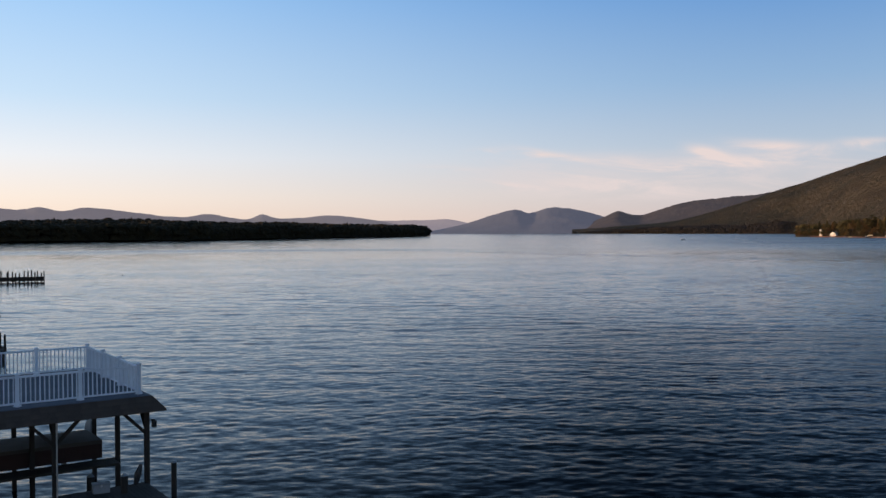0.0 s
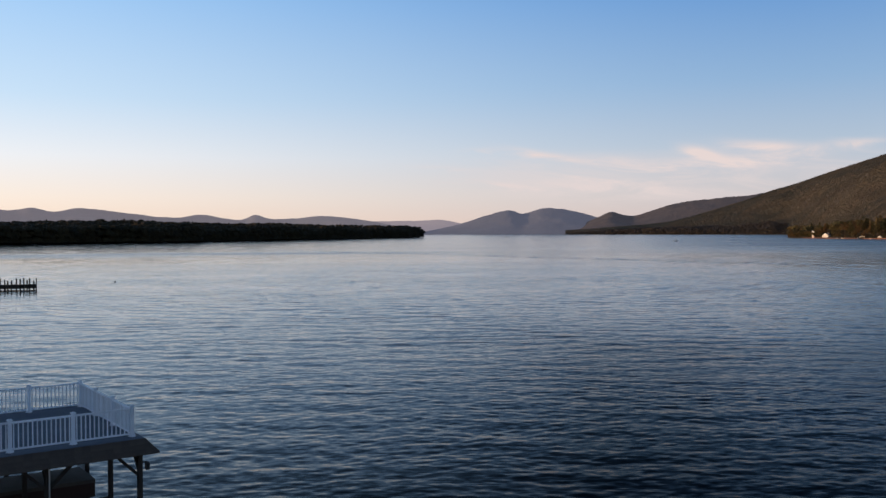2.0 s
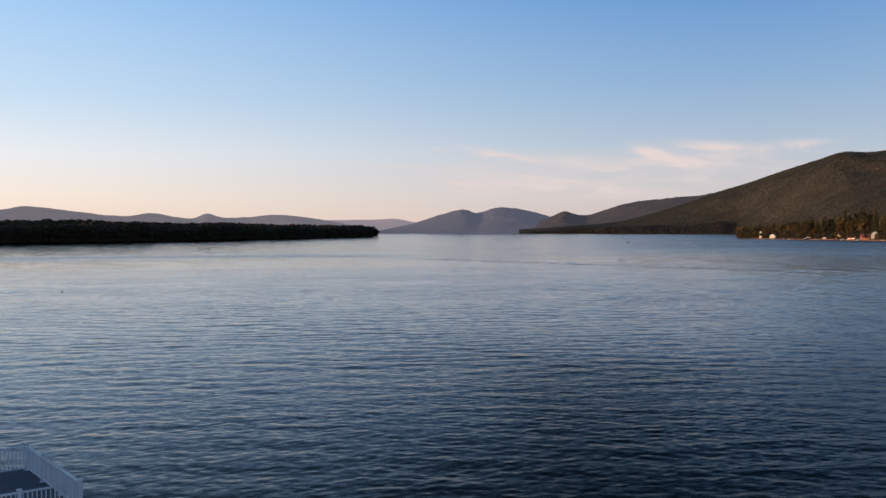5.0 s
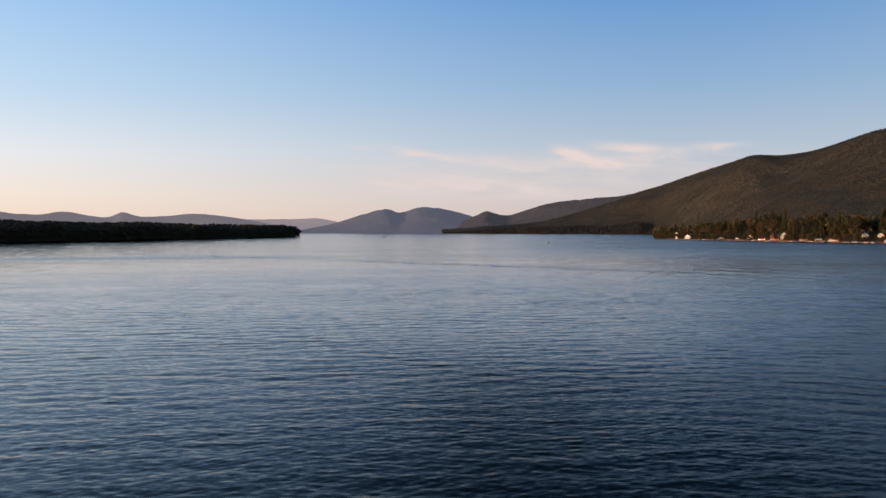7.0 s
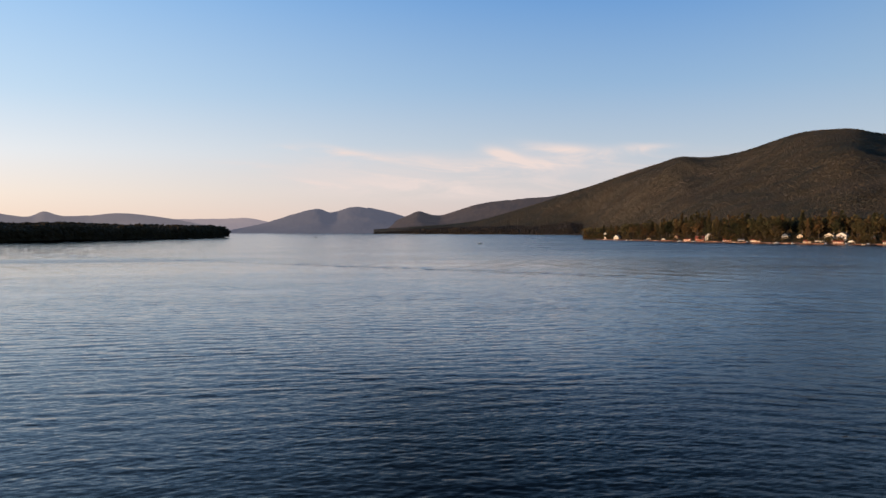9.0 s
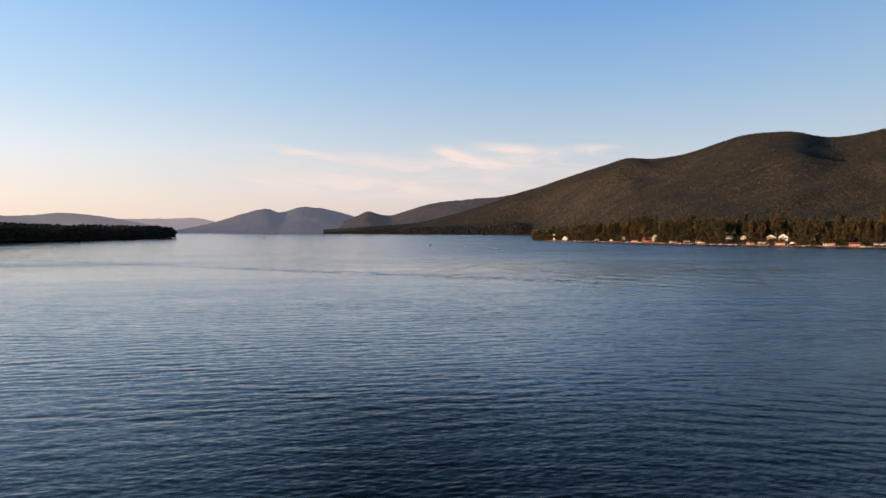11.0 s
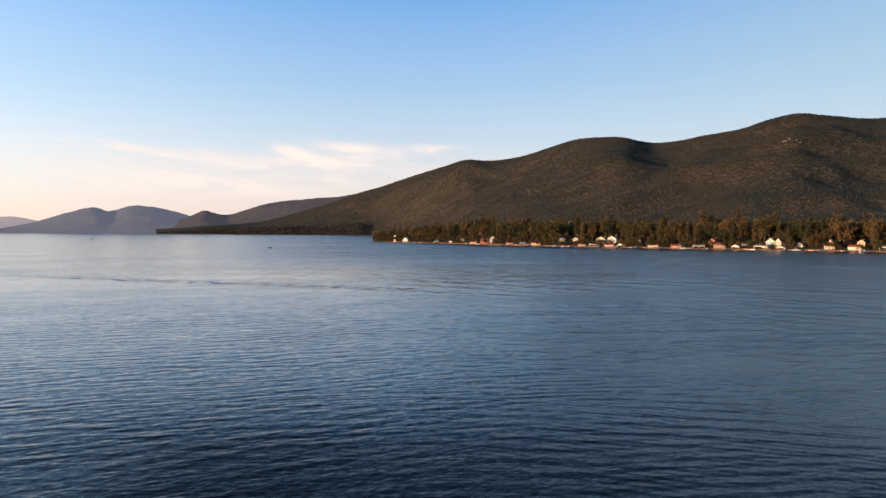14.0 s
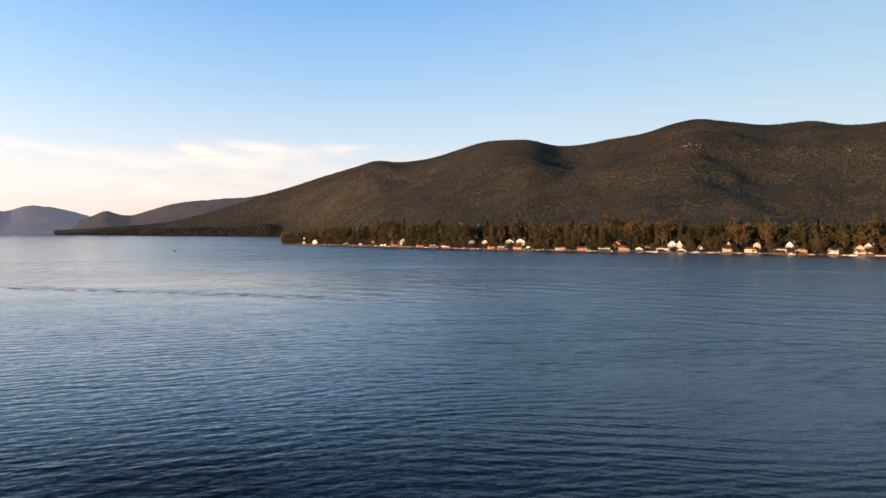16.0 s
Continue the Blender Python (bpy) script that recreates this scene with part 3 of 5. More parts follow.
def tree_blob(rng, kind, tiers=None):
    """Vertices and faces of one small tree of height 1: separate ragged clumps."""
    vs, fs = [], []

    def lump(c, r, h, seg=5):
        b = len(vs)
        ph = rng.uniform(0, 6.28)
        vs.append((c[0], c[1], c[2] + h * 0.5))
        for rr, zz in ((0.66, 0.3), (1.0, -0.1)):
            for j in range(seg):
                q = r * rr * rng.uniform(0.8, 1.15)
                t = ph + 6.283 * j / seg
                vs.append((c[0] + q * math.cos(t), c[1] + q * math.sin(t), c[2] + h * (zz + rng.uniform(-0.1, 0.1))))
        for j in range(seg):
            k = (j + 1) % seg
            fs.append((b, b + 1 + j, b + 1 + k))
            fs.append((b + 1 + j, b + 1 + seg + j, b + 1 + seg + k))
            fs.append((b + 1 + j, b + 1 + seg + k, b + 1 + k))

    if kind == "conifer":
        n = tiers or 4
        for k in range(n):
            t = k / max(1, n - 1)
            lump((rng.normal(0, 0.012), rng.normal(0, 0.012), 0.22 + 0.66 * t), 0.19 * (1 - t) + 0.045, 0.36 - 0.1 * t)
    else:
        n = tiers or 5
        lump((0, 0, 0.55), 0.24, 0.6, 6)
        lump((0, 0, 0.22), 0.25, 0.42, 6)
        for k in range(n):
            t = 6.283 * k / n + rng.uniform(-0.4, 0.4)
            q = rng.uniform(0.12, 0.24)
            lump((q * math.cos(t), q * math.sin(t), rng.uniform(0.38, 0.86)), rng.uniform(0.11, 0.19), rng.uniform(0.22, 0.34))
    return np.array(vs), fs


def wood(name, x, y, z, height, mat, label, seed, conifers=0.35, tiers=None, wide=1.0):
    """Many trees as one object."""
    rng = np.random.RandomState(seed)
    kinds = [tree_blob(rng, "conifer" if k < 4 else "broad", tiers) for k in range(10)]
    V, F, off = [], [], 0
    for i in range(len(x)):
        v, f = kinds[rng.randint(0, 4) if rng.rand() < conifers else rng.randint(4, 10)]
        a = rng.uniform(0, 6.28)
        c, s = math.cos(a), math.sin(a)
        h = height[i]
        w = h * wide * rng.uniform(0.85, 1.25)
        V.append(np.stack([x[i] + w * (v[:, 0] * c - v[:, 1] * s), y[i] + w * (v[:, 0] * s + v[:, 1] * c), z[i] - 0.08 * h + h * v[:, 2]], 1))
        F.extend([(p + off, q + off, r + off) for p, q, r in f])
        off += len(v)
    ob = mesh_ob(name, np.concatenate(V), F, mat)
    return tagged(ob, label, "forest", kind="stuff")


def fine_wood(name, x, y, z, height, mat, label, seed):
    """A closed canopy far off: one ragged lump a tree."""
    rng = np.random.RandomState(seed)
    n = len(x)
    seg = 5
    ang = rng.uniform(0, 6.28, (n, 1)) + np.arange(seg) * 6.283 / seg
    r = rng.uniform(1.8, 4.0, (n, seg))
    v = np.zeros((n, seg + 1, 3))
    v[:, 0, 0], v[:, 0, 1], v[:, 0, 2] = x + rng.normal(0, 0.6, n), y + rng.normal(0, 0.6, n), z + height
    v[:, 1:, 0], v[:, 1:, 1] = x[:, None] + r * np.cos(ang), y[:, None] + r * np.sin(ang)
    v[:, 1:, 2] = z[:, None] + height[:, None] * rng.uniform(0.15, 0.4, (n, seg))
    f = np.zeros((n, seg, 3), int)
    k = np.arange(seg)
    f[:, :, 1], f[:, :, 2] = 1 + k, 1 + (k + 1) % seg
    f += (np.arange(n) * (seg + 1))[:, None, None]
    ob = mesh_ob(name, v.reshape(-1, 3), f.reshape(-1, 3), mat, smooth=True)
    return tagged(ob, label, "forest", kind="stuff")


def plant_woods():
    rng = np.random.RandomState(11)
    # mountain side
    n = 150000
    az = rng.uniform(12, 66, n)
    sh, crest = np.interp(az, SHORE_AZ, SHORE_D), interp(az, R1_AZ, R1_D)
    d0 = np.maximum(sh + 40, interp(az, BASE_AZ, BASE_D) - 150)
    x, y, z = right_land(az, (d0 + (crest - d0) * rng.uniform(0, 1, n) ** 1.1 - sh) / (crest - sh))
    fine_wood("mountain_forest", x, y, z - 0.5, 0.8 + 1.7 * rng.uniform(0, 1, n) ** 1.6, M_LEAF_HILL, "brown-green forest covering the mountain side", 12)
    # ridge line
    n = 2400
    az = rng.uniform(15, 66, n)
    x, y, z = right_land(az, rng.uniform(0.985, 1.005, n))
    wood("crest_forest", x, y, z, rng.uniform(1.2, 3.2, n), M_LEAF_HILL, "row of small trees along the mountain crest", 13, 0.1, 2, 1.6)
    # strip of woods on the far east shore
    n = 3000
    az = rng.uniform(9.85, 22.86, n)
    sh = np.interp(az, SHORE_AZ, SHORE_D)
    back = rng.uniform(3, 220, n)
    x, y, z = right_land(az, back / (interp(az, R1_AZ, R1_D) - sh))
    tall = np.clip((22.9 - az) / 0.9, 0.35, 1) * rng.uniform(7, 15, n) * (1 + 0.35 * value_noise(x / 90, y / 90, 55)) * np.clip((az - 8.9) / 6.0, 0.18, 1)
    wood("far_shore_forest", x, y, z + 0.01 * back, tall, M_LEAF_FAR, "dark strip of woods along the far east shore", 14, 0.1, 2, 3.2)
    # peninsula
    n = 4700
    s = 5.2 * rng.uniform(0, 1, n) ** 1.15
    v = 2 + 230 * rng.uniform(0, 1, n) ** 1.8
    x, y, z = west_land(s, v)
    wood("peninsula_forest", x, y, z, rng.uniform(18, 22.5, n) + 4.5 * np.clip(value_noise(x / 45, y / 45, 91), -0.5, 1), M_LEAF_SHADED, "dense dark forest on the low peninsula", 15, 0.04, 4, 1.25)
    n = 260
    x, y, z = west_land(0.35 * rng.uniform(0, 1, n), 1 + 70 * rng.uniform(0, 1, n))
    wood("peninsula_tip_forest", x, y, z, rng.uniform(19, 25, n), M_LEAF_SHADED, "dark trees crowding the tip of the peninsula", 19, 0.04, 4, 1.3)
    # trees on the unseen bank, part of the added sun block
    n = 1300
    s = rng.uniform(5.2, 6.95, n)
    x, y, z = west_land(s, rng.uniform(4, 300, n))
    wood("bank_forest", x, y, z, rng.uniform(14, 24, n), M_LEAF_SHADED, "dark forest on the unseen near west bank, added to block low sun", 16, 0.15, 4)
    # undergrowth on the bank
    n = 5200
    az = rng.uniform(22.96, 66, n)
    sh = np.interp(az, SHORE_AZ, SHORE_D)
    x, y, z = right_land(az, rng.uniform(9, 70, n) / (interp(az, R1_AZ, R1_D) - sh))
    fine_wood("bank_shrubs", x, y, z, rng.uniform(0.8, 2.6, n), M_LEAF_SHORE, "low brown-green shrubs on the shore bank", 18)
    # woods behind the cottages
    n = 1500
    az = rng.uniform(22.96, 66, n)
    sh = np.interp(az, SHORE_AZ, SHORE_D)
    v = rng.uniform(55, 190, n) / (interp(az, R1_AZ, R1_D) - sh)
    x, y, z = right_land(az, v)
    wood("cottage_forest", x, y, z, rng.uniform(15, 23, n) * (1.0 + 0.25 * value_noise(x / 45, y / 45, 77)) * np.clip((az - 20.5) / 8, 0.4, 1.0), M_LEAF_SHORE, "olive and rust-brown woods behind the shore cottages", 17, 0.3, 7)


plant_woods()


def make_ledge(az, up, width, seed):
    """A pale rock ledge that shows through the trees of the mountain side."""
    x, y, z = (float(q[0]) for q in right_land(np.array([az]), np.array([up])))
    ob = thing("rock_ledge", pose(x, y, z, 0, 0, -az), "pale grey rock ledge bare of trees on the mountain side", "rock", "mountain ledges")
    rng = random.Random(seed)
    for k in range(5):
        bm = bmesh.new()
        bmesh.ops.create_icosphere(bm, subdivisions=2, radius=1)
        w, h = width * rng.uniform(0.2, 0.4), rng.uniform(1.0, 2.2)
        for v in bm.verts:
            v.co = v.co * rng.uniform(0.82, 1.12)
            v.co = Vector((v.co.x * w, v.co.y * 3.0, v.co.z * h))
        bmesh.ops.translate(bm, verts=bm.verts, vec=((k - 2) * width * 0.4 + rng.uniform(-3, 3), -1.0 + rng.uniform(-2, 2), 1.5 + rng.uniform(-3, 3)))
        part("rock", bm, M_LEDGE, ob)


M_LEDGE = plain("pale_ledge_rock", (0.10, 0.092, 0.085), (0.17, 0.158, 0.145), 0.15, 0.9, 0.2)
for k, (az, up, width) in enumerate(((30.6, 0.78, 7), (31.4, 0.77, 8), (47.9, 0.66, 8), (48.6, 0.67, 5), (57.0, 0.70, 5))):
    make_ledge(az, up, width, 300 + k)

# ---------------------------------------------------------------- boathouse
M_VINYL = plain("white_vinyl", (0.57, 0.61, 0.68), (0.68, 0.71, 0.78), 2.0, 0.45, 0.0006)
M_DECK = plain("blue_grey_deck_boards", (0.058, 0.070, 0.098), (0.090, 0.106, 0.142), 1.5, 0.8, 0.002, (1, 6, 6))
M_SHINGLE = plain("weathered_shingle", (0.044, 0.033, 0.028), (0.078, 0.060, 0.050), 3.0, 0.9, 0.004)
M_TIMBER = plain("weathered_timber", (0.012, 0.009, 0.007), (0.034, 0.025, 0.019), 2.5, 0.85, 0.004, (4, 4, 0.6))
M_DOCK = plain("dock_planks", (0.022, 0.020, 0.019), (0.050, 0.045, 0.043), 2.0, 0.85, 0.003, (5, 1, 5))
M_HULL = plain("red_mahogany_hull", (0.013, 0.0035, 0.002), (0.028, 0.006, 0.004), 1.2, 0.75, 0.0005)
M_CANVAS = plain("boat_cover_canvas", (0.042, 0.034, 0.029), (0.075, 0.062, 0.054), 2.0, 0.9, 0.004)
M_METAL = plain("galvanised_steel", (0.30, 0.31, 0.32), (0.45, 0.46, 0.47), 6.0, 0.45, 0.0005, metallic=0.8)
M_BLACK = plain("black_paint", (0.012, 0.012, 0.013), (0.03, 0.03, 0.03), 5.0, 0.5, 0.0005)
M_GLASS = Mat("dark_glass", 0.08)
M_GLASS.bsdf.inputs["Base Color"].default_value = (0.02, 0.025, 0.03, 1)
M_GLASS = M_GLASS.mat
M_BOX = plain("grey_white_plastic", (0.16, 0.17, 0.19), (0.26, 0.27, 0.29), 4.0, 0.5, 0.0005)
M_COOLER = plain("white_plastic", (0.40, 0.43, 0.47), (0.54, 0.56, 0.60), 4.0, 0.5, 0.0005)

BOATHOUSE = pose(-9.14, 30.25, 0, 0, 0, 33.86)
LONG, DEEP, TOP = 11.1, 6.4, 4.28


def shared(name, data, parent, m):
    ob = new(name, data)
    ob.parent = parent
    ob.matrix_basis = m
    return ob


def mesh_of(bm, name, mat):
    me = bpy.data.meshes.new(name)
    bm.to_mesh(me)
    bm.free()
    me.materials.append(mat)
    return me


def make_boathouse():
    ob = thing("boathouse", BOATHOUSE, "open timber boathouse with a white-railed sun deck on its roof", "boathouse")
    # sun deck boards
    me = mesh_of(boxed(-LONG - 0.3, 0.28, -0.068, 0.068, -0.03, 0.0, bevel=0.006), "plank", M_DECK)
    y = -0.33
    while y < DEEP + 0.4:
        shared("plank", me, ob, pose(0, y, TOP))
        y += 0.142
    part("deck_frame", boxed(-LONG - 0.28, 0.27, -0.38, DEEP + 0.38, TOP - 0.22, TOP - 0.034), M_TIMBER, ob, "dark timber deck frame")
    # shingled skirts: four sloping slabs that meet at the hips
    shingle = mesh_of(boxed(-0.1215, 0.1215, -0.006, 0.006, -0.10, 0.10, bevel=0.002), "shingle", M_SHINGLE)
    rng = random.Random(3)
    xa, xb, ya, yb, out, z0, z1 = -LONG - 0.32, 0.30, -0.42, DEEP + 0.42, 0.42, TOP - 0.035, TOP - 0.49
    top = [(xa, ya), (xb, ya), (xb, yb), (xa, yb)]
    foot = [(xa - out, ya - 0.16), (xb + out, ya - 0.16), (xb + out, yb + 0.16), (xa - out, yb + 0.16)]
    for side in range(4):
        i, j = side, (side + 1) % 4
        bm = bmesh.new()
        q = [bm.verts.new((*p, z)) for p, z in ((top[i], z0), (top[j], z0), (foot[j], z1), (foot[i], z1), (top[i], z0 - 0.05), (top[j], z0 - 0.05), (foot[j], z1 - 0.045), (foot[i], z1 - 0.045))]
        for f in ((0, 1, 2, 3), (7, 6, 5, 4), (0, 4, 5, 1), (1, 5, 6, 2), (2, 6, 7, 3), (3, 7, 4, 0)):
            bm.faces.new([q[k] for k in f])
        bmesh.ops.recalc_face_normals(bm, faces=bm.faces)
        skirt = part("skirt_roof", bm, M_SHINGLE, ob, "sloping weathered shingle skirt")
        if side > 1:
            continue
        # three courses on the two sides that face the dock and the open lake
        t0, t1, f0, f1 = (Vector((*p, z)) for p, z in ((top[i], z0), (top[j], z0), (foot[i], z1), (foot[j], z1)))
        down = (f0 - t0).lerp(f1 - t1, 0.5)
        slope = math.degrees(math.atan2(down.z, -down.y if side == 0 else down.x))
        for row in range(3):
            u = (row + 0.52) / 3
            a, b = t0.lerp(f0, u), t1.lerp(f1, u)
            n = int((b - a).length / 0.245)
            for k in range(n):
                if side == 0 and (b - a).length * (n - k) / n > 7.8:
                    continue
                p = a.lerp(b, (k + 0.85 + 0.3 * (row % 2 - 0.5)) / (n + 0.7))
                turn = pose(0, 0, 0, 0, 0, 0 if side == 0 else 90) @ pose(0, 0, 0, -(90 + slope) - 3.0, 0, 0)
                lift = turn @ Vector((0, -0.014, rng.uniform(-0.006, 0.006)))
                shared("shingle", shingle, skirt, Matrix.Translation(p + lift) @ turn)
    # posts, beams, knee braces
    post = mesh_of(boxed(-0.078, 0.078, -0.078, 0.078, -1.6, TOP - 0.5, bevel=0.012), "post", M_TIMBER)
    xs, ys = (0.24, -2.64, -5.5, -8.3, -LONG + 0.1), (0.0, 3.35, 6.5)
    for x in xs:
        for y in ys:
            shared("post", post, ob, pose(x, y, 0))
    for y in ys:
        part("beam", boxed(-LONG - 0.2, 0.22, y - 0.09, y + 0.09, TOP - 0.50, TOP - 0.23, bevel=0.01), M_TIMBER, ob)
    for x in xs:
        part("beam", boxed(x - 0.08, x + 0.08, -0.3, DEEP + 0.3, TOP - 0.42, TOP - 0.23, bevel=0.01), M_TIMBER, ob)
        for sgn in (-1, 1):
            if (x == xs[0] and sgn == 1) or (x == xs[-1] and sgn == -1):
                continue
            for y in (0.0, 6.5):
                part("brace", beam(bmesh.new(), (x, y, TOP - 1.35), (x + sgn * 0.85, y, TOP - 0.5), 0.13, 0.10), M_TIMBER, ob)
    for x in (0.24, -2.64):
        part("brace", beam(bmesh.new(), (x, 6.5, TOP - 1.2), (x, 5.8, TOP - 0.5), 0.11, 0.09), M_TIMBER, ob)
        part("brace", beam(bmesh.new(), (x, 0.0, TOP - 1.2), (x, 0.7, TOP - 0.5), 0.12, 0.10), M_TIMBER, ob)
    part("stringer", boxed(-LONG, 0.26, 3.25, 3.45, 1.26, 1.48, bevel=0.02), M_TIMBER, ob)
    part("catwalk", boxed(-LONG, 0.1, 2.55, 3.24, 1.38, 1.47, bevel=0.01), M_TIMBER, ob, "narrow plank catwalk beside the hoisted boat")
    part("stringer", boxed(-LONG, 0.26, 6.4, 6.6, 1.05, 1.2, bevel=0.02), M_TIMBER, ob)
    part("conduit", rod(bmesh.new(), (-2.60, -0.10, 1.32), (-2.60, -0.10, TOP - 0.52), 0.024, 0.024, 8), M_METAL, ob, "pale steel conduit on a post")
    # lantern on the corner post
    lan = part("lantern", boxed(0.42, 0.56, -0.08, 0.08, 3.12, 3.36, bevel=0.02), M_BLACK, ob, "small black lantern")
    part("bracket", boxed(0.3, 0.5, -0.02, 0.02, 3.36, 3.40), M_BLACK, lan)
    part("glass", boxed(0.445, 0.535, -0.085, 0.085, 3.16, 3.30), M_GLASS, lan)
    # railing
    bal = mesh_of(boxed(-0.017, 0.017, -0.017, 0.017, 0.12, 0.88, bevel=0.004), "baluster", M_VINYL)
    bm = boxed(-0.055, 0.055, -0.055, 0.055, 0, 0.98, bevel=0.008)
    box(bm, -0.08, 0.08, -0.08, 0.08, 0.98, 1.015, bevel=0.006)
    bmesh.ops.create_cone(bm, cap_ends=True, segments=4, radius1=0.10, radius2=0.03, depth=0.025, matrix=Matrix.Translation((0, 0, 1.0275)) @ Matrix.Rotation(radians(45), 4, "Z"))
    box(bm, -0.08, 0.08, -0.08, 0.08, 0, 0.05, bevel=0.01)
    for sx, sy in ((1, 0), (-1, 0), (0, 1), (0, -1)):
        beam(bm, (sx * 0.05, sy * 0.05, 0.16), (sx * 0.11, sy * 0.11, 0.0), 0.03, 0.03)
    newel = mesh_of(bm, "rail_post", M_VINYL)

    def run(a, b, bays):
        a, b = Vector(a), Vector(b)
        d = b - a
        ang = math.degrees(math.atan2(d.y, d.x))
        step = d.length / bays
        for k in range(bays):
            p0 = a + d * (k / bays)
            panel = part("top_rail", boxed(0.05, step - 0.05, -0.03, 0.03, 0.88, 0.945, bevel=0.008), M_VINYL, ob)
            panel.matrix_basis = pose(p0.x, p0.y, TOP, 0, 0, ang)
            part("bottom_rail", boxed(0.05, step - 0.05, -0.022, 0.022, 0.07, 0.125, bevel=0.006), M_VINYL, panel)
            n = 13
            for j in range(n):
                shared("baluster", bal, panel, pose(step * (j + 0.8) / (n + 0.6), 0, 0))
            shared("rail_post", newel, ob, pose(p0.x, p0.y, TOP))

    run((0, 0, 0), (-LONG, 0, 0), 6)
    run((-LONG, 0, 0), (-LONG, DEEP, 0), 3)
    run((-LONG, DEEP, 0), (0, DEEP, 0), 6)
    run((0, DEEP, 0), (0, 0, 0), 3)
    return ob


make_boathouse()


def make_lift_boat():
    ob = thing("boat", BOATHOUSE @ pose(-0.25, 4.6, 1.45), "dark red wooden motorboat under a canvas cover, hoisted above the water", "boat")
    n, L = 14, 6.6
    ring = []
    bm = bmesh.new()
    for i in range(n):
        t = i / (n - 1)
        w = 1.05 * (1 - max(0, (t - 0.45) / 0.55) ** 2.2) + 0.02
        keel, deck = -0.05 + 0.45 * max(0, t - 0.6) ** 1.5, 0.68 + 0.06 * t
        prof = [(0, keel), (0.70 * w, keel + 0.03), (0.97 * w, keel + 0.10), (w, deck)]
        pts = [(-t * L, s * y, z) for s, y, z in [(-1, y, z) for y, z in reversed(prof)] + [(1, y, z) for y, z in prof[1:]]]
        ring.append([bm.verts.new(p) for p in pts])
    for a, b in zip(ring, ring[1:]):
        for j in range(len(a) - 1):
            bm.faces.new((a[j], a[j + 1], b[j + 1], b[j]))
    bm.faces.new(ring[0])
    bm.faces.new([r[0] for r in ring] + [r[-1] for r in reversed(ring)])
    bmesh.ops.recalc_face_normals(bm, faces=bm.faces)
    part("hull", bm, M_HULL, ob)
    bm = bmesh.new()
    rows = []
    for i in range(n):
        t = i / (n - 1)
        w = 1.05 * (1 - max(0, (t - 0.45) / 0.55) ** 2.2) + 0.05
        z = 0.68 + 0.06 * t
        crown = 0.05 * math.sin(min(1, 0.1 + t * 1.2) * math.pi) + 0.03 * math.sin(9 * t)
        rows.append([bm.verts.new((-t * L, s * w, z + 0.012 + crown * (1 - s * s) + (-0.12 if abs(s) == 1 else 0))) for s in (-1, -0.97, -0.5, 0, 0.5, 0.97, 1)])
    for a, b in zip(rows, rows[1:]):
        for j in range(6):
            bm.faces.new((a[j], a[j + 1], b[j + 1], b[j]))
    part("cover", bm, M_CANVAS, ob, "taupe canvas boat cover")
    for x in (-1.2, -4.4):
        part("lift_sling", boxed(x - 0.06, x + 0.06, -1.72, 1.85, -0.14, -0.05, bevel=0.01), M_METAL, ob, "steel lift beam")


make_lift_boat()


def make_dock():
    ob = thing("dock", BOATHOUSE, "weathered grey plank dock beside the boathouse", "dock")
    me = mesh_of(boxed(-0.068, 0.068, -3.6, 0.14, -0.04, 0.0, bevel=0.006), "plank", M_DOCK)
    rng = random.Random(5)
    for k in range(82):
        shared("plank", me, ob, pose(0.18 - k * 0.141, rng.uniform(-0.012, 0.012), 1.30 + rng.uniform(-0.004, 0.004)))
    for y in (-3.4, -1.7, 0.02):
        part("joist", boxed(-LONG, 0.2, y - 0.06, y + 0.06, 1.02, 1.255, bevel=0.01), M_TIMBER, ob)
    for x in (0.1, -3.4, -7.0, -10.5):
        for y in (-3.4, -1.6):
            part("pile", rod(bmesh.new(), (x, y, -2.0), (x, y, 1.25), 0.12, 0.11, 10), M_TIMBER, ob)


make_dock()


def make_pile(m, top, r=0.1, label="weathered round mooring pile standing in the water"):
    ob = thing("mooring_pile", m, label, "pile", "mooring piles")
    part("shaft", rod(bmesh.new(), (0, 0, -2.5), (0, 0, top), r * 1.08, r, 10), M_TIMBER, ob)
    bm = rod(bmesh.new(), (0, 0, top), (0, 0, top + r * 0.6), r * 1.02, r * 0.35, 10)
    part("cap", bm, M_METAL, ob, "worn pointed pile top")


make_pile(BOATHOUSE @ pose(0.8, -1.0, 0), 2.10, 0.085)
make_pile(BOATHOUSE @ pose(-0.72, -0.75, 0), 1.85, 0.11, "short pile coming up through the dock edge")

make_pile(pose(-11.3, 31.8, 0), 1.15, 0.13, "stout cut-off pile standing below the hoisted boat")


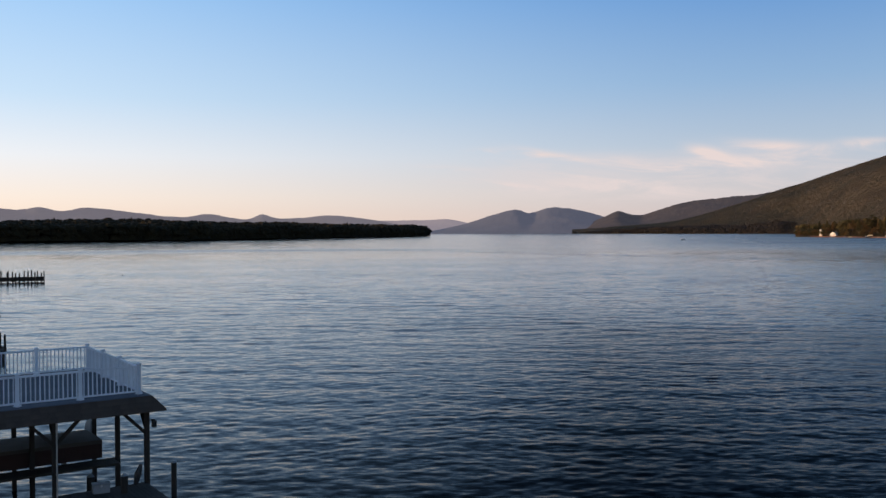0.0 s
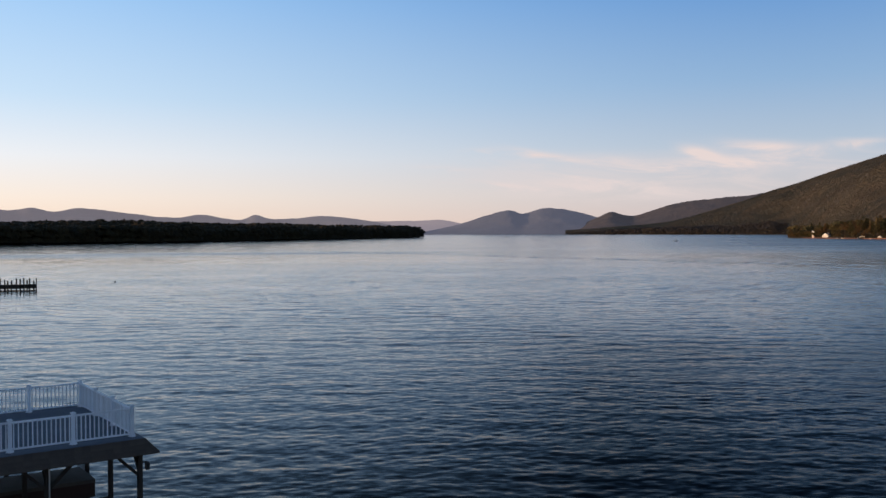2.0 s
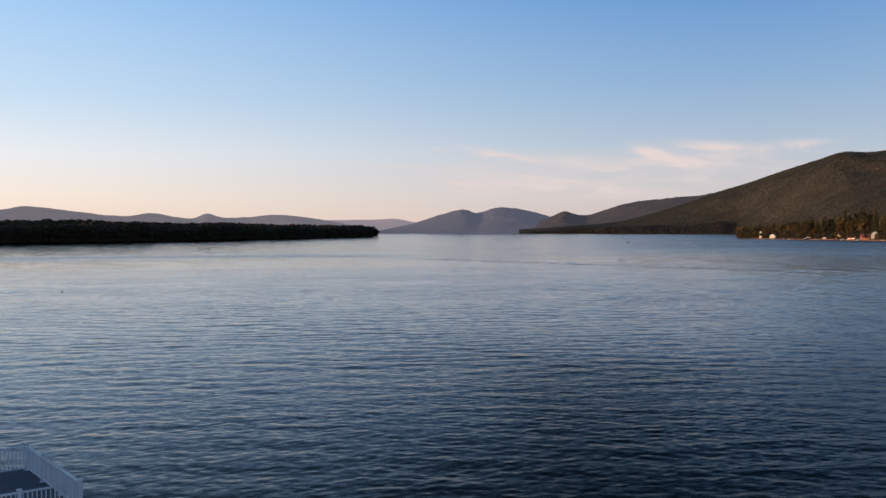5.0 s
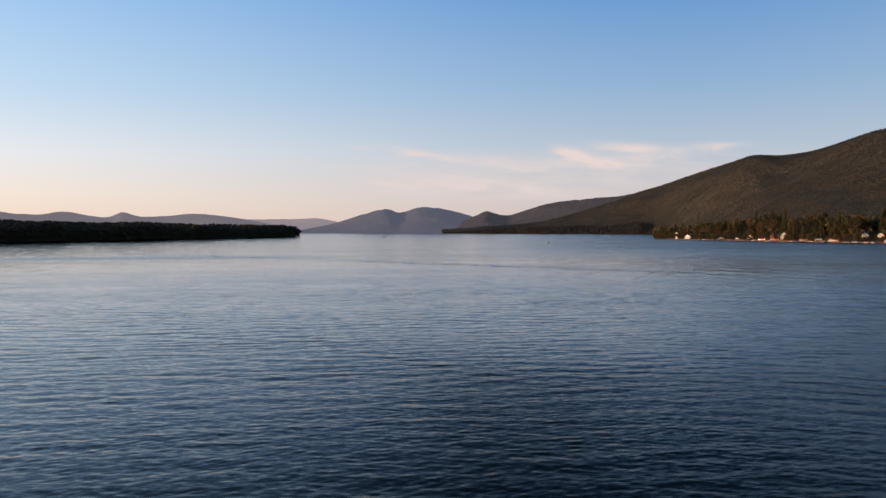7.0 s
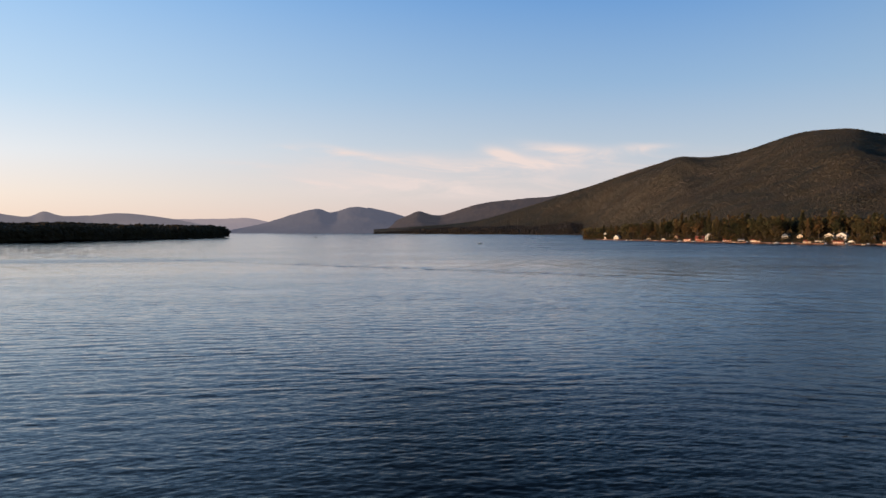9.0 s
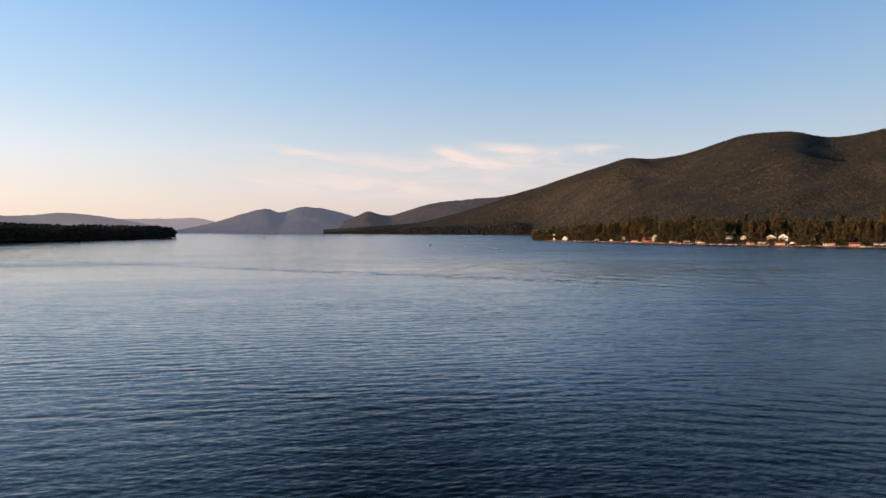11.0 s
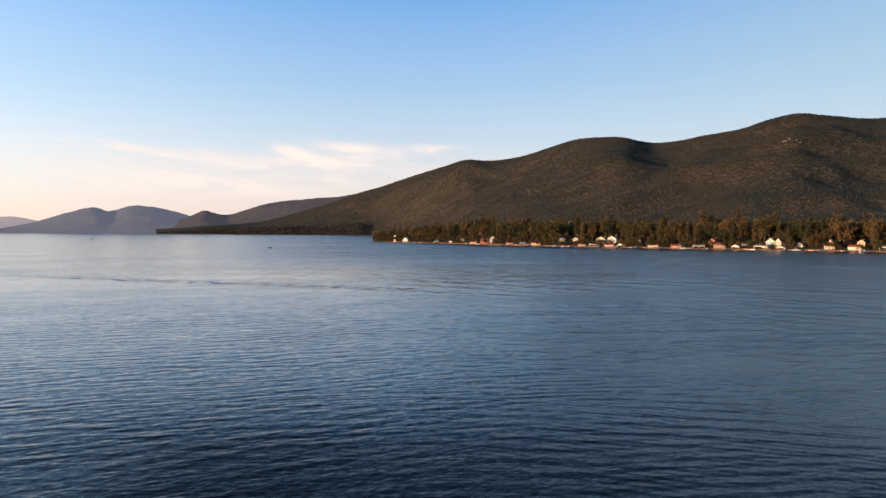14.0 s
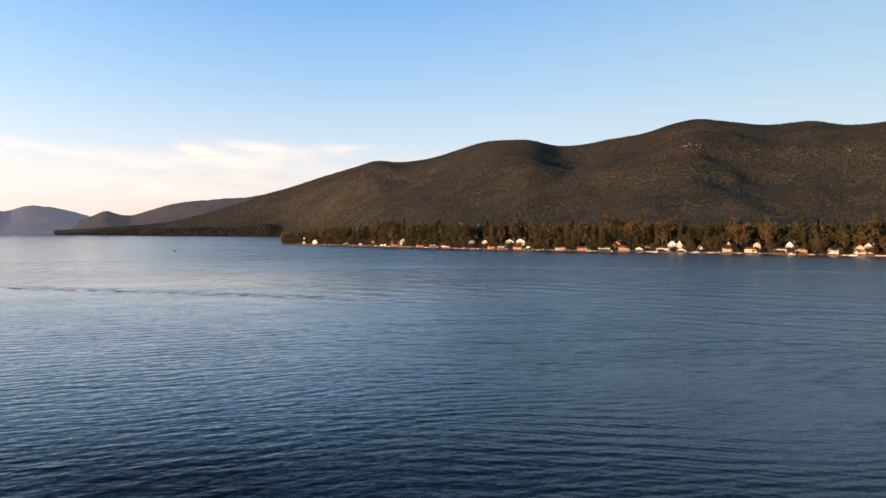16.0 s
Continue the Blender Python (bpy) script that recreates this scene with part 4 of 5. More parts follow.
def make_pale_object():
    # stands for a pale object of unknown kind, given a towel's shape
    ob = thing("towel", BOATHOUSE @ pose(0.03, 6.5, 2.30) @ Matrix.Scale(1.25, 4), "pale unidentified object by the back post, modelled as a hung towel", "towel")
    V, F, cols, rows = [], [], 9, 7
    for side in (-0.006, 0.006):
        for i in range(rows):
            for j in range(cols):
                u, v = j / (cols - 1) - 0.5, i / (rows - 1)
                V.append((u * (0.16 + 0.14 * v), side + 0.03 * math.sin(u * 19) * (0.3 + 0.7 * v), -v * 0.46 + 0.03 * math.cos(u * 5)))
    for s in (0, rows * cols):
        for i in range(rows - 1):
            for j in range(cols - 1):
                a = s + i * cols + j
                q = (a, a + 1, a + cols + 1, a + cols)
                F.append(q if s == 0 else q[::-1])
    mesh_ob("cloth", V, F, M_COOLER, ob, smooth=True)
    part("nail", rod(bmesh.new(), (-0.02, 0, 0.0), (0.14, 0, 0.01), 0.012, 0.012, 6), M_METAL, ob)


make_pale_object()


def make_cooler():
    ob = thing("dock_box", BOATHOUSE @ pose(-1.32, -0.28, 1.302, 0, 0, -8) @ Matrix.Scale(0.78, 4), "grey-white plastic storage box on the dock", "box")
    part("body", boxed(-0.33, 0.33, -0.2, 0.2, 0, 0.33, bevel=0.02), M_BOX, ob)
    part("lid", boxed(-0.35, 0.35, -0.22, 0.22, 0.335, 0.40, bevel=0.02), M_BOX, ob)
    part("latch", boxed(-0.04, 0.04, -0.235, -0.222, 0.27, 0.37, bevel=0.004), M_METAL, ob)


make_cooler()


def make_leaning_shape():
    # stands for a dark heron-like shape; modelled as a canvas roll
    ob = thing("leaning_shape", BOATHOUSE @ pose(-0.16, -0.02, 1.302, 0, 16, 0), "dark heron-like shape against the corner post, modelled as rolled canvas", "bundle")
    bm = bmesh.new()
    for i in range(9):
        z0, z1 = i * 0.075, (i + 1) * 0.075
        rod(bm, (0.01 * math.sin(i), 0, z0), (0.01 * math.sin(i + 1), 0, z1 + 0.004), 0.06 + 0.05 * math.sin(i / 8 * 3.0), 0.06 + 0.05 * math.sin((i + 1) / 8 * 3.0), 8)
    part("roll", bm, M_BLACK, ob)
    part("strap", rod(bmesh.new(), (0, 0, 0.36), (0, 0, 0.40), 0.122, 0.122, 10), M_CANVAS, ob)


make_leaning_shape()

# ---------------------------------------------------------------- west docks and the lake


def make_pile_dock(name, m, length, piles, label, top=1.1, high=(1.6, 2.4)):
    ob = thing(name, m, label, "dock", "west shore docks")
    part("deck", boxed(-length, 0, -1.0, 1.0, top - 0.2, top, bevel=0.02), M_TIMBER, ob)
    for y0, y1 in ((-1.06, -1.0), (1.0, 1.06)):
        part("skirt", boxed(-length, -0.05, y0, y1, 0.22 * top, top - 0.06), M_TIMBER, ob, "dark crib boards along the side")
    rng = random.Random(8)
    for k in range(piles):
        x = -0.1 - (length - 0.3) * (k / max(1, piles - 1)) + rng.uniform(-0.45, 0.3)
        y = rng.choice((-1.17, 1.17))
        x = min(x, -0.1)
        h = rng.uniform(*high)
        part("pile", rod(bmesh.new(), (x, y, -2), (x + rng.uniform(-0.16, 0.16), y, h), 0.15, 0.13, 8), M_TIMBER, ob)
    for x, y in ((-0.35, -1.2), (0.12, 0.6)) if length > 20 else ():
        part("pile", rod(bmesh.new(), (x, y, -2), (x, y, rng.uniform(*high)), 0.11, 0.10, 8), M_TIMBER, ob)


make_pile_dock("pile_dock", pose(-73.7, 182.6, 0, 0, 0, 24), 22.0, 34, "long dark pile dock reaching out from the west shore", 1.0)
make_pile_dock("pile_dock", pose(-48.85, 108.5, 0, 0, 0, 24), 9.0, 7, "short dark dock end off the west shore", 0.45, (0.5, 1.0))
make_pile_dock("pile_dock", pose(-31.35, 70.6, 0, 0, 0, 24), 5.0, 3, "low dark dock end beside two tall piles", 0.75, (0.8, 1.0))
make_pile(pose(-30.76, 69.0, 0), 2.0, 0.085, "dark mooring pile off the neighbouring dock")
make_pile(pose(-31.66, 70.2, 0), 2.05, 0.085, "dark mooring pile off the neighbouring dock")


def make_small_boat(m, label, scale, mat, group="", canopy=True):
    ob = thing("motorboat", m @ Matrix.Scale(scale, 4), label, "boat", group)
    bm = bmesh.new()
    ring = []
    for i in range(9):
        t = i / 8
        w = 1.0 * (1 - max(0, (t - 0.4) / 0.6) ** 2) + 0.03
        ring.append([bm.verts.new((t * 6 - 3, s * w * q, z + 0.18 * t)) for s, q, z in ((-1, 1, 0.75), (-1, 0.8, 0.0), (0, 0, -0.25), (1, 0.8, 0.0), (1, 1, 0.75))])
    for a, b in zip(ring, ring[1:]):
        for j in range(4):
            bm.faces.new((a[j], a[j + 1], b[j + 1], b[j]))
    bm.faces.new(ring[0])
    bm.faces.new([r[0] for r in ring] + [r[-1] for r in reversed(ring)])
    bmesh.ops.recalc_face_normals(bm, faces=bm.faces)
    part("hull", bm, mat, ob)
    part("console", boxed(-0.9, 0.3, -0.6, 0.6, 0.8, 1.35, bevel=0.08), M_COOLER, ob)
    part("windscreen", boxed(0.3, 0.36, -0.6, 0.6, 1.1, 1.75), M_GLASS, ob)
    if canopy:
        part("canopy", boxed(-1.6, 0.3, -0.8, 0.8, 2.2, 2.28, bevel=0.03), M_CANVAS, ob)
    for x in (-1.5, 0.2) if canopy else ():
        for y in (-0.72, 0.72):
            part("canopy_post", rod(bmesh.new(), (x, y, 0.75), (x, y, 2.2), 0.03, 0.03, 6), M_METAL, ob)
    part("outboard_motor", boxed(-3.4, -2.98, -0.2, 0.2, 0.1, 1.1, bevel=0.06), M_BLACK, ob)


make_small_boat(pose(286, 966, 0, 0, 0, 15), "small white motorboat out on the open lake", 1.0, M_COOLER)
make_small_boat(pose(199, 1835, 0, 0, 0, 170), "small dark motorboat far out on the lake", 1.1, M_BLACK)
buoy = thing("buoy", pose(-66, 207, 0), "small dark round buoy floating on the lake", "buoy")
bmb = bmesh.new()
bmesh.ops.create_uvsphere(bmb, u_segments=12, v_segments=8, radius=0.22)
part("float", bmb, M_BLACK, buoy)
part("band", rod(bmesh.new(), (0, 0, 0.05), (0, 0, 0.11), 0.222, 0.21, 12), M_COOLER, buoy)
part("ring", rod(bmesh.new(), (0, 0, 0.18), (0, 0, 0.28), 0.03, 0.03, 8), M_METAL, buoy)


def make_wake(arms):
    """Two low waves that spread behind the motorboat."""
    V, F = [], []
    for (x0, y0), (x1, y1) in arms:
        d = Vector((x1 - x0, y1 - y0)).normalized()
        n = Vector((-d.y, d.x))
        base, steps = len(V), 40
        for i in range(steps + 1):
            t = i / steps
            h = 0.16 * (1 - 0.75 * t) * (0.75 + 0.25 * math.sin(i * 2.1))
            p = Vector((x0 + (x1 - x0) * t, y0 + (y1 - y0) * t)) + n * math.sin(i * 0.9) * 0.5
            for off, z in ((-1.6, -0.03), (-0.6, 0.6 * h), (0.0, h), (0.7, 0.5 * h), (1.6, -0.03)):
                V.append((p.x + n.x * off, p.y + n.y * off, z))
        for i in range(steps):
            for j in range(4):
                a = base + i * 5 + j
                F.append((a, a + 5, a + 6, a + 1))
    ob = mesh_ob("wake", V, F, M_WATER, smooth=True)
    tagged(ob, "low spreading waves left behind a motorboat", "wake", kind="structure")


make_wake((((284.0, 961.0), (190.0, 838.0)), ((288.0, 961.0), (328.0, 844.0))))

# ---------------------------------------------------------------- east shore cottages
M_WHITE = plain("white_clapboard", (0.66, 0.61, 0.53), (0.80, 0.75, 0.66), 1.0, 0.6, 0.004, (0.3, 0.3, 8))
M_CREAM = plain("cream_clapboard", (0.60, 0.50, 0.36), (0.72, 0.62, 0.46), 1.0, 0.6, 0.004, (0.3, 0.3, 8))
M_REDW = plain("barn_red_boards", (0.34, 0.09, 0.05), (0.46, 0.14, 0.08), 1.0, 0.7, 0.004, (8, 8, 0.3))
M_PINK = plain("faded_rose_clapboard", (0.56, 0.34, 0.23), (0.66, 0.44, 0.31), 1.0, 0.6, 0.004, (0.3, 0.3, 8))
M_TAN = plain("tan_shingle_wall", (0.36, 0.25, 0.15), (0.48, 0.35, 0.22), 2.0, 0.8, 0.004)
M_ROOFD = plain("dark_asphalt_roof", (0.05, 0.045, 0.045), (0.10, 0.09, 0.085), 2.0, 0.9, 0.006)
M_ROOFR = plain("red_metal_roof", (0.24, 0.06, 0.04), (0.34, 0.10, 0.06), 2.0, 0.6, 0.003)
M_ROOFG = plain("grey_roof", (0.16, 0.15, 0.15), (0.26, 0.25, 0.24), 2.0, 0.9, 0.004)
M_STONE = plain("shore_stone", (0.16, 0.13, 0.11), (0.34, 0.28, 0.23), 0.8, 0.9, 0.05)
TAKEN = []


def shore_pose(az, inland, turn=0.0):
    d = float(np.interp(az, SHORE_AZ, SHORE_D)) + inland
    a = radians(az)
    v = np.array([(inland) / (float(interp(np.array([az]), R1_AZ, R1_D)[0]) - float(np.interp(az, SHORE_AZ, SHORE_D)))])
    z = float(right_land(np.array([az]), v)[2][0])
    return pose(d * math.sin(a), d * math.cos(a), max(z, 0.0), 0, 0, -az + turn), d


def house(az, inland, w, deep, h, roof, wall_mat, roof_mat, label, gable=True, open_front=False, lift=0.0, turn=0.0, storeys=1):
    """A cottage whose front (local -y) looks on the lake; an open front makes a boathouse."""
    turn = turn - 12 + 16 * math.sin(az * 37.0)
    m, d = shore_pose(az, inland, turn)
    w, h, roof = w * 0.88, h * 0.80, roof * 0.85
    TAKEN.append((az, inland, w / d * 57.3 / 2 + 0.12))
    ob = thing("boat_shed" if open_front else "cottage", m @ pose(0, 0, lift), label, "boathouse" if open_front else "house", "shore cottages")
    x0, x1, z0 = -w / 2, w / 2, -1.2
    part("foundation", boxed(x0 - 0.15, x1 + 0.15, -0.15, deep + 0.15, z0 - 1.5 - lift, 0.35), M_STONE, ob)
    t = 0.25
    bm = bmesh.new()
    if open_front:
        box(bm, x0, x0 + t, 0, deep, 0.35, h)
        box(bm, x1 - t, x1, 0, deep, 0.35, h)
        box(bm, x0 + t, x1 - t, deep - t, deep, 0.35, h)
        box(bm, x0 + t, x1 - t, 0, t, h - 0.7, h)
    else:
        box(bm, x0, x1, 0, deep, 0.35, h)
    if gable:
        a = [bm.verts.new(c) for c in ((x0, 0.0, h), (x1, 0.0, h), (0, 0.0, h + roof), (x0, deep, h), (x1, deep, h), (0, deep, h + roof))]
        for f in ((0, 1, 2), (5, 4, 3), (0, 3, 4, 1), (1, 4, 5, 2), (2, 5, 3, 0)):
            bm.faces.new([a[i] for i in f])
    else:
        a = [bm.verts.new(c) for c in ((x0, 0, h), (x1, 0, h), (x1, deep, h), (x0, deep, h), (x0, deep / 2, h + roof), (x1, deep / 2, h + roof))]
        for f in ((3, 2, 1, 0), (0, 1, 5, 4), (2, 3, 4, 5), (1, 2, 5), (3, 0, 4)):
            bm.faces.new([a[i] for i in f])
    bmesh.ops.recalc_face_normals(bm, faces=bm.faces)
    part("wall", bm, wall_mat, ob)
    # two roof slabs with eaves
    if gable:
        run, o, th = w / 2, 0.45, 0.16
        for s in (-1, 1):
            bm = bmesh.new()
            k = roof / run
            e = [(0, h + roof), (s * (run + o), h - k * o)]
            q = [bm.verts.new((x, y, z + dz)) for dz in (0.02, 0.02 + th) for x, z in e for y in (-o, deep + o)]
            for f in ((0, 1, 3, 2), (4, 6, 7, 5), (0, 2, 6, 4), (1, 5, 7, 3), (2, 3, 7, 6), (0, 4, 5, 1)):
                bm.faces.new([q[i] for i in f])
            bmesh.ops.recalc_face_normals(bm, faces=bm.faces)
            part("roof", bm, roof_mat, ob)
    else:
        run, o, th = deep / 2, 0.45, 0.16
        for s in (-1, 1):
            bm = bmesh.new()
            k = roof / run
            e = [(deep / 2, h + roof), (deep / 2 + s * (run + o), h - k * o)]
            q = [bm.verts.new((x, y, z + dz)) for dz in (0.02, 0.02 + th) for y, z in e for x in (x0 - o, x1 + o)]
            for f in ((0, 1, 3, 2), (4, 6, 7, 5), (0, 2, 6, 4), (1, 5, 7, 3), (2, 3, 7, 6), (0, 4, 5, 1)):
                bm.faces.new([q[i] for i in f])
            bmesh.ops.recalc_face_normals(bm, faces=bm.faces)
            part("roof", bm, roof_mat, ob)
    if not open_front:
        per = (h - 0.35) / storeys
        n = max(2, int(w / 2.6))
        for st in range(storeys):
            zb = 0.35 + st * per + per * 0.32
            for k in range(n):
                x = x0 + w * (k + 0.5) / n
                if st == 0 and k == n // 2:
                    dr = part("door", boxed(x - 0.5, x + 0.5, -0.06, -0.003, 0.4, 2.45, bevel=0.01), M_REDW, ob)
                    part("handle", boxed(x + 0.36, x + 0.42, -0.1, -0.062, 1.35, 1.41), M_METAL, dr)
                    continue
                hh = min(1.35, per * 0.5)
                bm = bmesh.new()
                for bx in ((x - 0.62, x - 0.5, zb - 0.1, zb + hh + 0.1), (x + 0.5, x + 0.62, zb - 0.1, zb + hh + 0.1), (x - 0.5, x + 0.5, zb - 0.1, zb), (x - 0.5, x + 0.5, zb + hh, zb + hh + 0.1), (x - 0.03, x + 0.03, zb, zb + hh)):
                    box(bm, bx[0], bx[1], -0.07, -0.003, bx[2], bx[3])
                wn = part("window", bm, M_WHITE, ob)
                part("pane", boxed(x - 0.5, x + 0.5, -0.03, -0.004, zb, zb + hh), M_GLASS, wn)
        if gable and w > 6:
            part("porch_roof", boxed(x0 - 0.2, x1 + 0.2, -2.4, -0.01, 2.75, 2.9), roof_mat, ob)
            for k in range(4):
                x = x0 + 0.1 + (w - 0.2) * k / 3
                part("porch_post", boxed(x - 0.08, x + 0.08, -2.3, -2.14, -1.0, 2.75), M_WHITE, ob)
            part("porch_floor", boxed(x0 - 0.1, x1 + 0.1, -2.4, -0.2, 0.1, 0.3), M_DOCK, ob)
    if not open_front and w > 7:
        part("chimney", boxed(x1 - 2.2, x1 - 1.5, deep * 0.55, deep * 0.55 + 0.7, h, h + roof + 0.9), M_STONE, ob, "stone chimney")
    return ob


def shore_dock(az, length, wide=1.8, mat=None):
    m, d = shore_pose(az, 2.0)
    ob = thing("dock", m @ pose(0, 0, -m.translation.z), "sunlit timber dock on piles at the shore", "dock", "east shore docks")
    part("deck", boxed(-wide / 2, wide / 2, -length, 2, 0.75, 0.95), mat or M_TAN, ob)
    k = 0
    while k * 2.6 <= length:
        for s in (-1, 1):
            part("pile", rod(bmesh.new(), (s * wide / 2, -k * 2.6, -2), (s * wide / 2, -k * 2.6, 1.6), 0.13, 0.12, 7), M_TIMBER, ob)
        k += 1


def cross_dock(az, w, mat):
    m, d = shore_pose(az, 1.0)
    ob = thing("landing", m @ pose(0, 0, -m.translation.z), "low timber landing along the waterline", "landing", "shore landings")
    part("deck", boxed(-w / 2, w / 2, -2.2, 1.5, 0.7, 0.95), mat, ob)
    part("face", boxed(-w / 2, w / 2, -2.26, -2.2, 0.0, 0.9), mat, ob)
    for k in range(int(w / 3) + 1):
        x = -w / 2 + 0.2 + (w - 0.4) * k / max(1, int(w / 3))
        part("post", boxed(x - 0.09, x + 0.09, -2.4, -2.26, -1.5, 1.9), M_TIMBER, ob)


# bearing of a shore point from its pixel column in the camera's end view
A = lambda s: 32.94 + math.degrees(math.atan((s - 784) / 1612))
W, C, R, P, T = M_WHITE, M_CREAM, M_REDW, M_PINK, M_TAN
house(A(538), 4, 3.8, 3.2, 11.5, 2.4, W, M_ROOFD, "narrow white tower house at the shore point", storeys=3)
house(A(557), 6, 9.5, 7, 4.6, 3.4, W, M_ROOFG, "white gabled cottage at the shore point", storeys=1)
house(A(613), 4, 7.0, 6, 3.2, 1.8, C, M_ROOFD, "small cream boathouse at the water", open_front=True)
house(A(638), 4, 5.5, 6, 2.8, 1.6, W, M_ROOFG, "small white boathouse at the water", open_front=True)
house(A(659), 14, 7.0, 7, 4.8, 2.6, T, M_ROOFR, "tan cottage with a red roof among trees")
house(A(678), 4, 11, 6, 2.8, 1.4, P, M_ROOFR, "low rose-coloured boathouse at the water", gable=False)
house(A(698), 5, 12, 8, 4.6, 3.4, R, M_ROOFR, "barn-red gabled house with a red roof by the water", gable=False)
house(A(713), 12, 9.5, 8, 7.6, 4.0, W, M_ROOFG, "tall white gabled house behind the red one", storeys=2)
house(A(743), 4, 11, 6, 3.0, 1.5, P, M_ROOFR, "rose-coloured boathouse with a low roof", gable=False)
house(A(766), 4, 8.5, 6, 3.6, 1.4, W, M_ROOFG, "white flat-topped boathouse at the waterline", open_front=True, gable=False)
house(A(788), 4, 14, 6, 3.4, 1.6, C, M_ROOFR, "long cream boathouse with a red roof", gable=False)
house(A(835), 34, 8, 7, 4.4, 2.6, W, M_ROOFD, "white cottage up the bank among trees", lift=0.4)
house(A(858), 34, 7, 7, 4.0, 2.2, C, M_ROOFD, "cream cottage up the bank among trees", lift=0.4)
house(A(869), 4, 11, 6, 3.2, 1.6, T, M_ROOFR, "tan boathouse with a red roof", gable=False)
house(A(889), 3, 13, 7, 4.4, 0.8, W, M_ROOFG, "white open boathouse with a flat deck roof", open_front=True, gable=False)
house(A(902), 20, 12, 9, 9.0, 3.0, C, M_ROOFD, "large cream lake house of two storeys", storeys=2, lift=0.4)
house(A(921), 20, 12, 9, 9.5, 3.4, W, M_ROOFG, "large white gabled lake house of two storeys", storeys=2, lift=0.4)
house(A(916), 4, 12, 6, 3.0, 1.6, P, M_ROOFR, "rose boathouse below the large houses", gable=False)
house(A(936), 4, 9, 6, 3.6, 1.6, W, M_ROOFG, "white boathouse below the large houses", open_front=True)
house(A(968), 30, 5, 6, 4.2, 2.0, W, M_ROOFD, "small white cottage up among trees", lift=0.4)
house(A(992), 4, 13, 7, 3.6, 1.8, C, M_ROOFR, "long cream boathouse by the water", gable=False)
house(A(1031), 4, 12, 7, 3.2, 2.0, P, M_ROOFR, "low rose boathouse by the water", gable=False)
house(A(1069), 4, 14, 7, 3.8, 1.8, W, M_ROOFG, "long white boathouse by the water", open_front=True, gable=False)
house(A(1092), 22, 9, 8, 7.0, 3.4, R, M_ROOFR, "barn-red two-storey house among trees", storeys=2, lift=0.4)
house(A(1105), 5, 14, 8, 4.8, 2.6, T, M_ROOFR, "tan house with a red roof by the water", gable=False)
house(A(1131), 4, 9, 6, 3.6, 2.0, W, M_ROOFG, "white gabled boathouse at the waterline", open_front=True)
house(A(1149), 20, 9, 7, 4.0, 2.0, C, M_ROOFD, "cream cottage up the bank", gable=False, lift=0.4)
house(A(1173), 4, 17, 8, 4.4, 1.6, W, M_ROOFG, "broad white double boathouse at the waterline", open_front=True, gable=False)
house(A(1190), 20, 10, 9, 7.5, 4.2, W, M_ROOFG, "white house with a steep gable above the boathouses", storeys=2, lift=0.4)
house(A(1203), 18, 7, 8, 8.0, 4.4, C, M_ROOFD, "cream house with a steep gable above the boathouses", storeys=2, lift=0.4)
house(A(1206), 4, 9, 6, 3.0, 1.8, W, M_ROOFG, "small white boathouse at the waterline", open_front=True)
house(A(1239), 14, 7, 7, 4.2, 2.8, W, M_ROOFD, "small white gabled cottage in the trees", lift=0.4)
house(A(1288), 6, 11, 8, 4.6, 2.2, C, M_ROOFR, "cream boathouse with a hipped upper deck", gable=False)
house(A(1290), 16, 7, 7, 8.0, 3.4, P, M_ROOFD, "tall narrow rose house", storeys=2, lift=0.4)
house(A(1329), 4, 14, 8, 5.0, 1.8, C, M_ROOFR, "cream boathouse with wide doors", gable=False)
house(A(1340), 26, 8, 8, 6.5, 3.0, P, M_ROOFD, "faded rose house among the trees", storeys=2, lift=0.4)
house(A(1381), 4, 15, 8, 5.6, 1.4, W, M_ROOFG, "large white boathouse with a flat roof deck", open_front=True, gable=False)
house(A(1398), 16, 9, 9, 8.5, 4.5, W, M_ROOFG, "tall white gabled house beside the boathouse", storeys=2, lift=0.4)
house(A(1418), 4, 13, 7, 4.6, 2.2, T, M_ROOFR, "orange-tan boathouse by the water", open_front=True)
house(A(1475), 6, 12, 7, 4.4, 2.0, C, M_ROOFG, "cream cottage close to the water", gable=False)
house(A(1523), 6, 12, 9, 6.6, 4.2, P, M_ROOFR, "rose-coloured gabled house by the water", storeys=2)
house(A(1538), 9, 10, 9, 8.0, 4.6, W, M_ROOFR, "white and rose gabled house by the water", storeys=2)
# st: pixel column in that view, from which docks and landings are placed
for st, ln in ((600, 10), (650, 9), (730, 11), (808, 12), (850, 10), (955, 14), (1010, 11), (1050, 12), (1120, 12), (1225, 13), (1310, 12), (1355, 12), (1440, 14), (1500, 13)):
    shore_dock(A(st), ln)
for st, w, mt in ((585, 14, T), (625, 9, P), (725, 12, P), (755, 10, T), (812, 22, P), (838, 16, C), (955, 12, T), (1008, 12, P), (1052, 12, T), (1150, 14, P), (1225, 14, T), (1262, 22, P), (1310, 10, T), (1352, 12, T), (1440, 16, P), (1500, 16, T), (1560, 20, P)):
    cross_dock(A(st), w * 0.5, C if mt is T else P)



